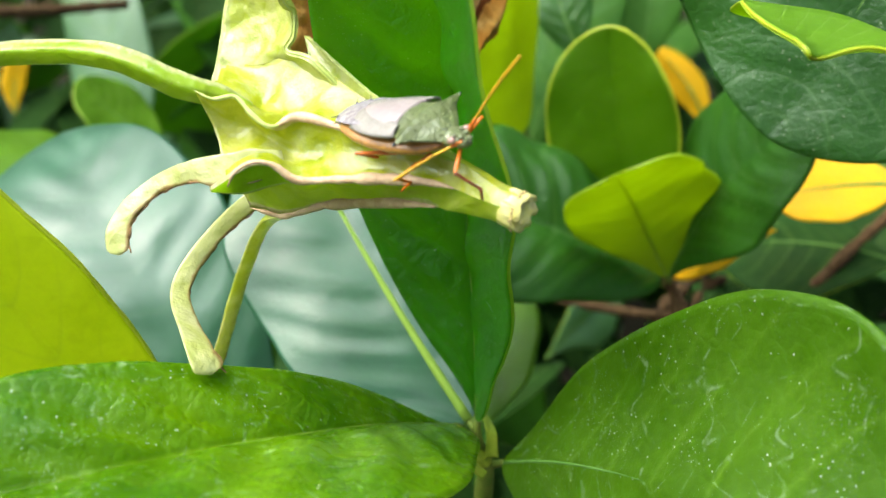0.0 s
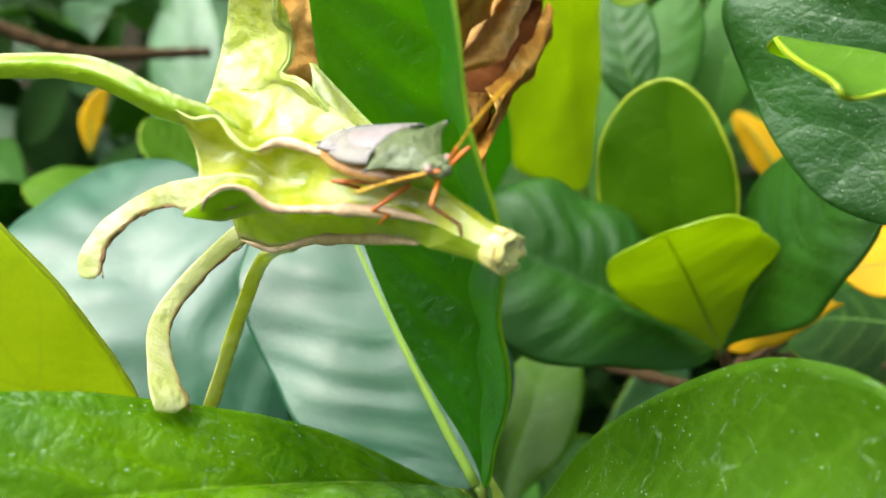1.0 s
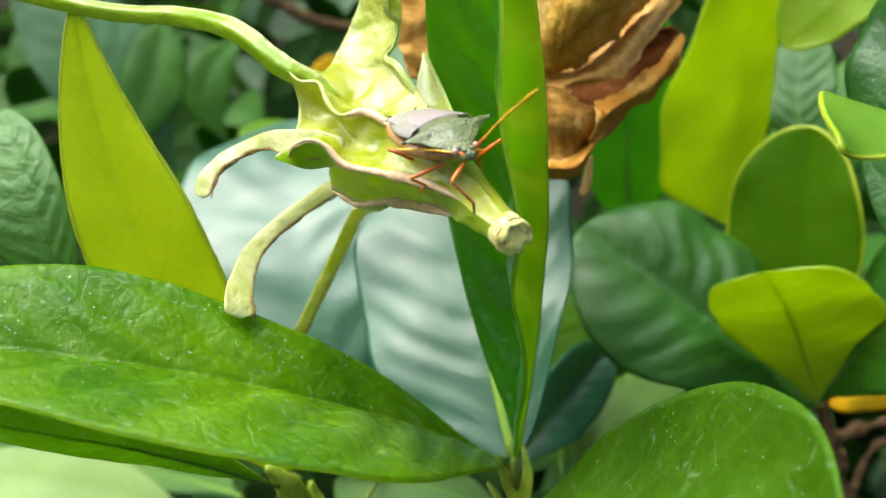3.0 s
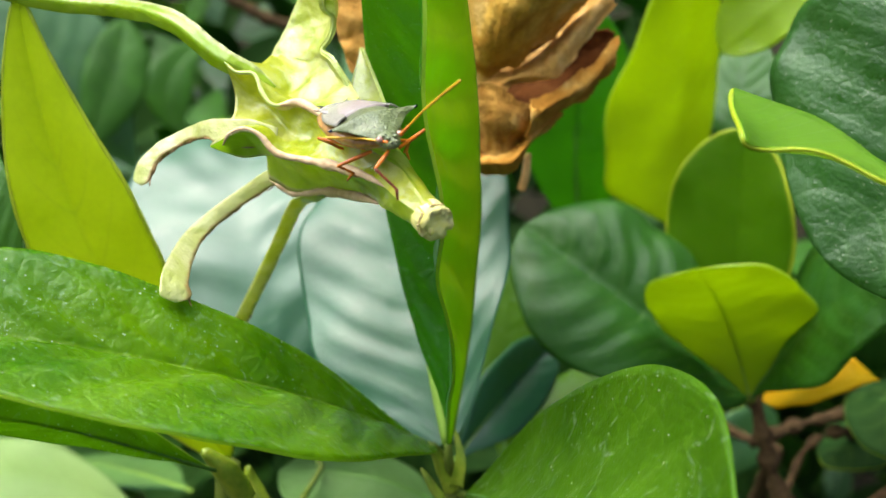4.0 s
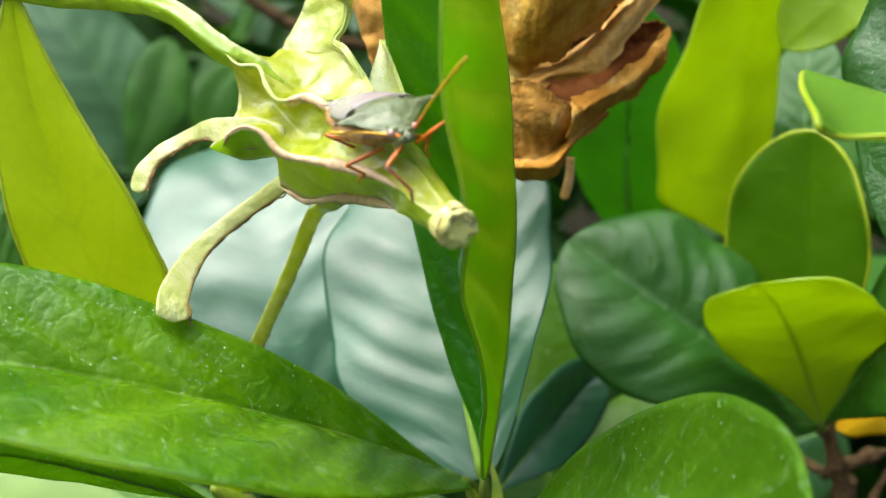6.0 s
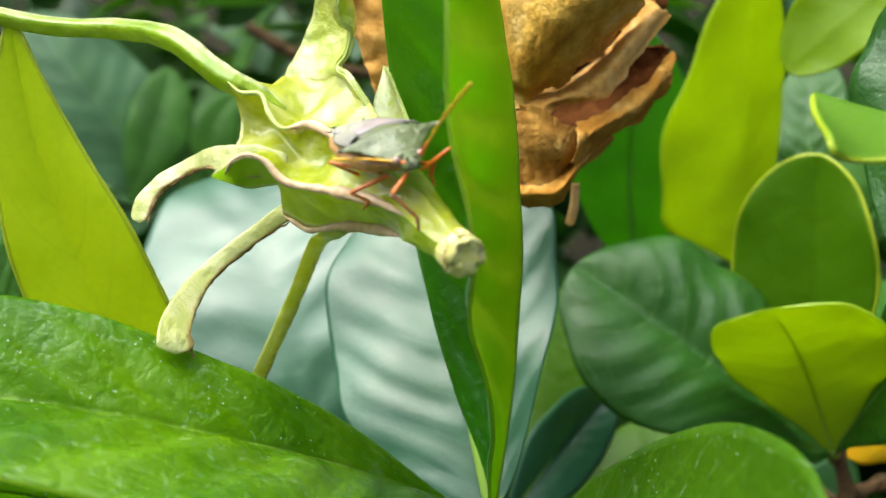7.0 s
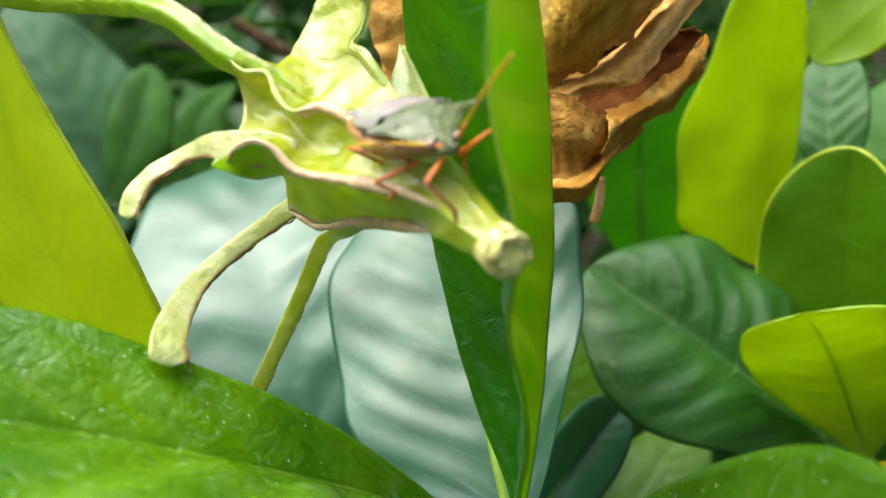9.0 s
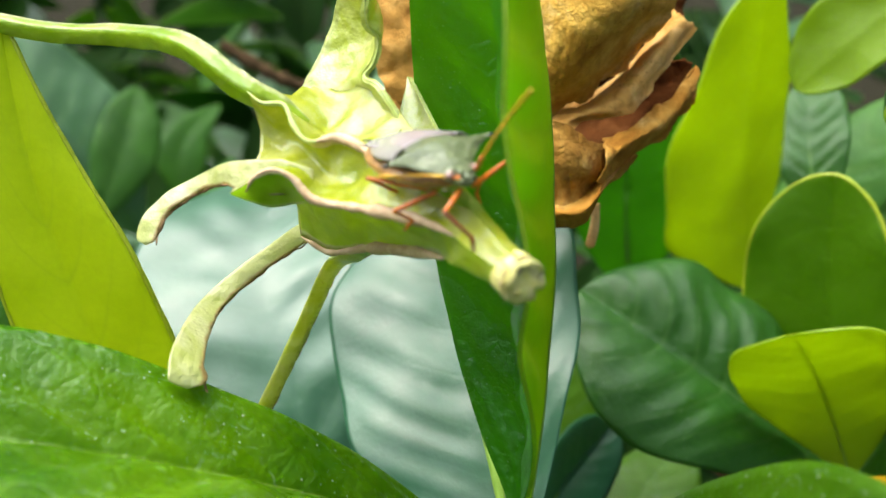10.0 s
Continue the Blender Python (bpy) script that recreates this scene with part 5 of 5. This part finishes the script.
furled([[(0.0017, 0.1300, 0.9431), (0.0044, 0.1360, 0.9441), (0.0056, 0.1410, 0.9443), (0.0077, 0.1450, 0.9461), (0.0100, 0.1510, 0.9497)], [(0.0036, 0.1260, 0.9422), (0.0055, 0.1310, 0.9430), (0.0070, 0.1360, 0.9436), (0.0091, 0.1410, 0.9450), (0.0107, 0.1490, 0.9469)], [(0.0028, 0.1290, 0.9366), (0.0041, 0.1330, 0.9382), (0.0061, 0.1380, 0.9399), (0.0081, 0.1430, 0.9411), (0.0100, 0.1500, 0.9429)]], 4, "rusty petal with a curled torn rim", PETAL_RUST, 0.9)
furled([[(-0.0111, 0.1360, 0.9404), (-0.0059, 0.1300, 0.9446), (-0.0023, 0.1295, 0.9448), (0.0015, 0.1310, 0.9426), (0.0036, 0.1370, 0.9420)], [(-0.0084, 0.1310, 0.9373), (-0.0039, 0.1268, 0.9408), (-0.0003, 0.1268, 0.9412), (0.0022, 0.1295, 0.9403), (0.0037, 0.1355, 0.9399)], [(-0.0074, 0.1310, 0.9317), (-0.0032, 0.1275, 0.9342), (0.0002, 0.1280, 0.9356), (0.0023, 0.1320, 0.9372), (0.0030, 0.1380, 0.9376)]], 5, "cupped brown lower petal", PETAL_BROWN, 1.4)
furled([[(-0.0071, 0.1310, 0.9330), (-0.0033, 0.1290, 0.9338), (0.0000, 0.1290, 0.9356), (0.0023, 0.1320, 0.9378), (0.0045, 0.1400, 0.9394)], [(-0.0048, 0.1250, 0.9338), (-0.0015, 0.1235, 0.9350), (0.0021, 0.1250, 0.9356), (0.0038, 0.1290, 0.9385), (0.0055, 0.1380, 0.9398)], [(-0.0052, 0.1280, 0.9304), (-0.0016, 0.1270, 0.9313), (0.0018, 0.1280, 0.9328), (0.0032, 0.1320, 0.9365), (0.0055, 0.1400, 0.9386)]], 6, "rolled orange-brown petal rim", PETAL_RUST, 0.6)
petal(flower, [(-0.0336, 0.1272, 0.9686), (-0.0193, 0.1382, 0.9703), (-0.0172, 0.1289, 0.9457), (-0.0236, 0.1206, 0.9445)], 0.003, 7, 0.002, skin=PETAL_PALE)
ribbon(flower, "stamen", [(0.0007, 0.1383, 0.9311), (0.0012, 0.1370, 0.9280), (0.0011, 0.1355, 0.9252)], [0.0012, 0.0014, 0.0014], (0.0017, 0.1387, 0.9312), 0.0007, PETAL_PALE, "small cream withered stamen", n=16, m=10)

# ---- shield bug ----
BUG = Matrix(((-0.6157, 0.7616, -0.199, -0.0015), (-0.7745, -0.6317, -0.017, 0.0822), (-0.1382, 0.1431, 0.98, 0.9573), (0, 0, 0, 1)))
bug = new("shield_bug")
bug.empty_display_size = 0.004
bug.matrix_world = BUG
ORIGIN[bug.name] = Vector((0, 0, 0))
tagged(bug, "olive green shield bug with orange legs, on the calyx", "insect")
IN = BUG.inverted()
MM = 0.001


def shell(name, stations, material, label="", squash=2.4, sides=28, belly=1.0):
    """A body piece by cross-sections: y, half width, top z, bottom z (mm)."""
    bm = bmesh.new()
    rings = []
    for y, w, zt, zb in stations:
        zc, r = (zt + zb) / 2, []
        for k in range(sides):
            a = 2 * math.pi * k / sides
            c, s = math.cos(a), math.sin(a)
            x = w * math.copysign(abs(c) ** (2 / squash), c)
            z = zc + (zt - zc) * math.copysign(abs(s) ** (2 / 2.0), s)
            r.append(bm.verts.new((x * MM, y * MM, z * MM)))
        rings.append(r)
    for r, s in zip(rings, rings[1:]):
        for k in range(sides):
            bm.faces.new((r[(k + 1) % sides], r[k], s[k], s[(k + 1) % sides]))
    bm.faces.new(rings[0])
    bm.faces.new(rings[-1][::-1])
    bmesh.ops.recalc_face_normals(bm, faces=bm.faces)
    return part(name, bm, material, bug, label)


def dense(st, n=26):
    out = []
    for i in range(n):
        x = i / (n - 1) * (len(st) - 1)
        k = min(int(x), len(st) - 2)
        f = x - k
        f = f * f * (3 - 2 * f) * 0.5 + f * 0.5
        out.append(tuple(a + (b - a) * f for a, b in zip(st[k], st[k + 1])))
    return out


def pronotum():
    """Broad shield behind the head, drawn out into a spine on each shoulder."""
    ny, nx = 34, 41
    bm = bmesh.new()
    top, low = [], []
    for j in range(ny):
        f = j / (ny - 1)
        y = 2.9 - 5.2 * f
        w = 1.1 + 2.75 * math.sin(math.pi / 2 * min(1, f / 0.62)) ** 1.2 - 0.5 * max(0, f - 0.6) / 0.4
        w += 1.35 * math.exp(-((y - 0.15) / 0.42) ** 2)
        crown = -0.9 + 1.75 * min(1, f / 0.6) ** 0.8
        rim = -1.2 + 1.15 * min(1, f / 0.5) + 0.25 * math.exp(-((y - 0.15) / 0.5) ** 2) - 0.5 * max(0, f - 0.6)
        a, b = [], []
        for i in range(nx):
            u = 2 * i / (nx - 1) - 1
            s = abs(u)
            z = rim + (crown - rim) * (1 - s ** 1.7)
            z += 0.09 * noise.noise(Vector((u * 4, f * 5, 0.3)))
            a.append(bm.verts.new((u * w * MM, y * MM, z * MM)))
            b.append(bm.verts.new((u * w * 0.97 * MM, y * MM, (rim - 0.12 - 0.9 * (1 - s * s)) * MM)))
        top.append(a), low.append(b)
    for j in range(ny - 1):
        for i in range(nx - 1):
            bm.faces.new((top[j][i], top[j + 1][i], top[j + 1][i + 1], top[j][i + 1]))
            bm.faces.new((low[j][i], low[j][i + 1], low[j + 1][i + 1], low[j + 1][i]))
    ring = lambda g: g[0] + [r[-1] for r in g[1:]] + g[-1][-2::-1] + [r[0] for r in g[-2:0:-1]]
    p, q = ring(top), ring(low)
    for k in range(len(p)):
        m = (k + 1) % len(p)
        bm.faces.new((p[k], p[m], q[m], q[k]))
    bmesh.ops.recalc_face_normals(bm, faces=bm.faces)
    return part("pronotum", bm, SHELL, bug, "pitted olive green pronotum with shoulder spines")


shield = pronotum()
shell("scutellum", dense([(-1.9, 2.9, 0.92, -0.8), (-3.5, 2.7, 0.9, -0.8), (-5.5, 2.0, 0.6, -0.8), (-7.2, 1.2, 0.2, -0.8), (-7.9, 0.4, -0.05, -0.8)]), SCUTELLUM, "smooth pinkish scutellum", squash=2.0)
for sx in (1, -1):
    bm = bmesh.new()
    n, m = 22, 10
    rows = []
    for i in range(n):
        f = i / (n - 1)
        y = -1.2 - 6.8 * f
        wo = 3.7 + 0.3 * math.sin(math.pi * f) - 0.9 * f * f
        wi = 2.3 * (1 - f) + 0.3
        row = []
        for j in range(m):
            g = j / (m - 1)
            x = wi + (wo - wi) * g
            row.append(bm.verts.new((sx * x * MM, y * MM, (0.72 - 0.75 * f - 0.75 * g * g) * MM)))
        rows.append(row)
    for r, s in zip(rows, rows[1:]):
        for j in range(m - 1):
            bm.faces.new((r[j], r[j + 1], s[j + 1], s[j]))
    ex = bmesh.ops.extrude_face_region(bm, geom=bm.faces[:])
    for v in ex["geom"]:
        if isinstance(v, bmesh.types.BMVert):
            v.co.z -= 0.0002
    bmesh.ops.recalc_face_normals(bm, faces=bm.faces)
    part("forewing", bm, WING, bug)
shell("wing_membrane", dense([(-6.2, 2.8, 0.05, -0.7), (-8.5, 2.7, -0.35, -0.9), (-10.6, 2.2, -0.8, -1.2), (-11.4, 1.2, -1.0, -1.3)], 16), MEMBRANE, "dark glossy wing tips", squash=2.2)
shell("abdomen", dense([(2.2, 1.4, -1.2, -2.4), (0.5, 2.9, -0.7, -3.0), (-2.0, 3.7, -0.35, -3.2), (-4.5, 3.9, -0.35, -3.1), (-7.0, 3.7, -0.5, -2.7), (-9.2, 3.0, -0.8, -2.2), (-11.0, 1.6, -1.1, -1.7)]), BELLY, "amber brown abdomen with a flat rim", squash=1.5)
shell("head", dense([(4.9, 0.35, -1.35, -1.8), (4.55, 0.75, -1.0, -2.0), (4.1, 0.95, -0.85, -2.1), (3.6, 1.05, -0.7, -2.1), (2.6, 1.3, -0.55, -2.0)], 20), SHELL, "small green head")
for sx in (1, -1):
    bm = bmesh.new()
    bmesh.ops.create_icosphere(bm, subdivisions=3, radius=0.38 * MM, matrix=Matrix.Translation((sx * 1.15 * MM, 3.65 * MM, -0.95 * MM)))
    part("eye", bm, EYE_MAT, bug, "round pale eye")
    for x, y, z, r in ((0.42, 4.15, -0.8, 0.3), (0.62, 3.5, -0.62, 0.26), (0.3, 4.7, -1.15, 0.2)):
        bm = bmesh.new()
        bmesh.ops.create_icosphere(bm, subdivisions=2, radius=r * MM, matrix=Matrix.Translation((sx * x * MM, y * MM, z * MM)) @ Matrix.Diagonal((1, 1.4, 0.7, 1)))
        part("head_lobe", bm, SHELL, bug)
    bm = bmesh.new()
    tube(bm, [Vector((sx * x * MM, 0.15 * MM, z * MM)) for x, z in ((4.8, 0.09), (5.05, 0.13), (5.25, 0.17))], [0.2 * MM, 0.15 * MM, 0.05 * MM], 10)
    part("spine_tip", bm, BLACK, shield, "black tip")
    for y, w in ((-9.8, 2.2), (-10.9, 1.3)):
        bm = bmesh.new()
        tube(bm, [Vector((sx * w * MM, y * MM, -1.0 * MM)), Vector((sx * (w + 0.7) * MM, (y - 0.4) * MM, -0.8 * MM))], [0.11 * MM, 0.03 * MM], 8)
        part("rim_spine", bm, BLACK, bug, "small black rim tooth")


def limb(name, pts, radii, material, parent, label="", n=14):
    bm = bmesh.new()
    tube(bm, smooth_path([Vector(p) for p in pts], n) if len(pts) > 2 else [Vector(p) for p in pts], [lerp_list(radii, i / ((n if len(pts) > 2 else 2) - 1)) for i in range(n if len(pts) > 2 else 2)], 10)
    return part(name, bm, material, parent, label)


def leg(joints, label=""):
    """Femur, tibia and foot from world places."""
    p = [IN @ Vector(j) for j in joints]
    f = limb("leg", [p[0], p[0].lerp(p[1], 0.5), p[1]], [0.00019, 0.00024, 0.00017], LEG, bug, label)
    limb("tibia", [p[1], p[1].lerp(p[2], 0.5), p[2]], [0.00017, 0.00014, 0.00015], LEG_DARK if "dark" in label else LEG, f)
    limb("foot", [p[2], p[2].lerp(p[3], 0.5), p[3]], [0.00018, 0.00015, 0.0001], LEG_DARK if "dark" in label else LEG, f)


leg([(0.0016, 0.0796, 0.9555), (0.0011, 0.0775, 0.9542), (0.0035, 0.0777, 0.9524), (0.0037, 0.0777, 0.9512)], "orange foreleg with a dark shin")
leg([(-0.0011, 0.0813, 0.9541), (-0.0043, 0.0798, 0.9522), (-0.0031, 0.0811, 0.9511), (-0.0041, 0.0817, 0.9497)])
leg([(-0.0026, 0.0827, 0.9535), (-0.0084, 0.0830, 0.9532), (-0.0070, 0.0850, 0.9517), (-0.0053, 0.0866, 0.9505)])
leg([(0.0014, 0.0827, 0.9545), (0.0038, 0.0837, 0.9568), (0.0015, 0.0851, 0.9544), (0.0009, 0.0853, 0.9528)])
leg([(-0.0019, 0.0860, 0.9533), (0.0002, 0.0885, 0.9528), (0.0001, 0.0879, 0.9516), (0.0006, 0.0878, 0.9508)])
leg([(-0.0053, 0.0889, 0.9528), (-0.0073, 0.0934, 0.9516), (-0.0093, 0.0953, 0.9499), (-0.0098, 0.0957, 0.9489)])


def antenna(label, reach=1.0):
    """A jointed feeler along its own +y."""
    ob = None
    p = [Vector(q) * MM * reach for q in ((0, 0, 0), (0.05, 1.6, 0.1), (0, 4.4, 0.25), (-0.05, 7.2, 0.2), (-0.1, 10.5, 0))]
    ob = limb("antenna", [p[0], p[0].lerp(p[1], 0.5), p[1]], [0.0002, 0.00017, 0.00018], LEG, bug, label)
    for a, b, r in ((p[1], p[2], 0.00013), (p[2], p[3], 0.00015), (p[3], p[4], 0.00016)):
        limb("antenna_segment", [a, a.lerp(b, 0.5), b], [r * 0.75, r, r * 0.8], FEELER, ob)
    return ob


far_antenna = antenna("amber antenna raised forward")
near_antenna = antenna("amber antenna laid back along the body", 0.72)


def aim(base, way):
    y = Vector(way).normalized()
    x = y.cross(Vector((0, 0, 1))).normalized()
    z = x.cross(y)
    return Matrix(((x.x, y.x, z.x, base[0] * MM), (x.y, y.y, z.y, base[1] * MM), (x.z, y.z, z.z, base[2] * MM), (0, 0, 0, 1)))


# ---- shrubs behind ----
def far_leaves(name, count, box, size, mats, seed, label):
    """Many plain bent leaves as one shrub."""
    rnd = random.Random(seed)
    verts, faces, uvs, slots = [], [], [], []
    nv, nu = 9, 5
    for _ in range(count):
        o = Vector([rnd.uniform(a, b) for a, b in box])
        L = rnd.uniform(*size)
        yaw, pitch, roll = rnd.uniform(0, 6.28), radians(rnd.uniform(-10, 75)), rnd.uniform(-0.8, 0.8)
        R = Euler((pitch, roll, yaw)).to_matrix()
        droop, w0 = rnd.uniform(0.0, 0.35), rnd.uniform(0.2, 0.3)
        s0, base = rnd.randrange(len(mats)), len(verts)
        for side in (0, 1):
            for j in range(nv):
                v = j / (nv - 1)
                w = w0 * L * max(0.03, math.sin(math.pi * min(1, v * 1.02) ** 0.9) ** 0.8)
                for i in range(nu):
                    u = 2 * i / (nu - 1) - 1
                    p = Vector((u * w, v * L, -droop * L * v * v + abs(u) * w * 0.25 - side * 0.0004))
                    verts.append(o + R @ p)
                    uvs.append((0.5 + 0.5 * u, v))
        h = nv * nu
        for j in range(nv - 1):
            for i in range(nu - 1):
                a = base + j * nu + i
                faces.append((a, a + 1, a + nu + 1, a + nu)), slots.append(s0)
                faces.append((a + h + nu, a + h + nu + 1, a + h + 1, a + h)), slots.append(s0)
    me = bpy.data.meshes.new(name)
    me.from_pydata([tuple(v) for v in verts], [], faces)
    me.polygons.foreach_set("material_index", slots)
    layer = me.uv_layers.new(name="UVMap")
    for loop in me.loops:
        layer.data[loop.index].uv = uvs[loop.vertex_index]
    me.update()
    ob = link_mesh(name, me, list(mats), None)
    return tagged(ob, label, "shrub", kind="stuff")


# Most of these leaves have the shrub's shade in their base colour.
far_leaves("background_shrub", 1250, ((-0.6, 0.55), (0.42, 0.8), (0.3, 0.96)), (0.045, 0.08), (FAR_SHADED, FAR_MID, FAR_SHADED, FAR_SHEEN), 3, "dense shrub leaves behind the shoots, coloured for shade and sheen")
far_leaves("low_shrub", 900, ((-0.4, 0.45), (0.18, 0.5), (0.4, 0.80)), (0.05, 0.08), (FAR_SHADED, FAR_MID, FAR_SHADED), 4, "lower leaves of the shrub with shade put into their colour")
# Added hedge, mostly out of view, that keeps low sky off glossy leaves.
far_leaves("sky_block_hedge", 2600, ((-2.2, 2.2), (0.9, 1.7), (0.0, 2.3)), (0.09, 0.15), (FAR_SHADED, FAR_SHADED, FAR_MID), 5, "distant hedge of dark leaves, added to block the low sky")


# ---- what moves ----
def motions():
    a, b = (-1.1, 4.1, -0.9), (0.5, 4.4, -1.2)
    walk(far_antenna, [(t, aim(a, w)) for t, w in ((0.0, (-0.06, 0.64, 0.76)), (1.0, (-0.11, 0.70, 0.70)), (2.0, (-0.22, 0.73, 0.65)), (3.5, (-0.31, 0.71, 0.63)), (4.5, (-0.36, 0.71, 0.61)), (5.5, (-0.26, 0.70, 0.67)), (7.5, (-0.18, 0.72, 0.67)), (9.0, (-0.09, 0.73, 0.67)), (10.0, (-0.11, 0.71, 0.69)))])
    walk(near_antenna, [(t, aim(b, w)) for t, w in ((0.0, (0.62, -0.70, -0.35)), (1.0, (0.66, -0.74, -0.1)), (2.0, (0.62, -0.78, 0.02)), (4.5, (0.55, -0.82, 0.0)), (5.5, (0.60, -0.80, 0.02)), (7.5, (0.62, -0.78, 0.04)), (10.0, (0.58, -0.80, 0.0)))])


motions()
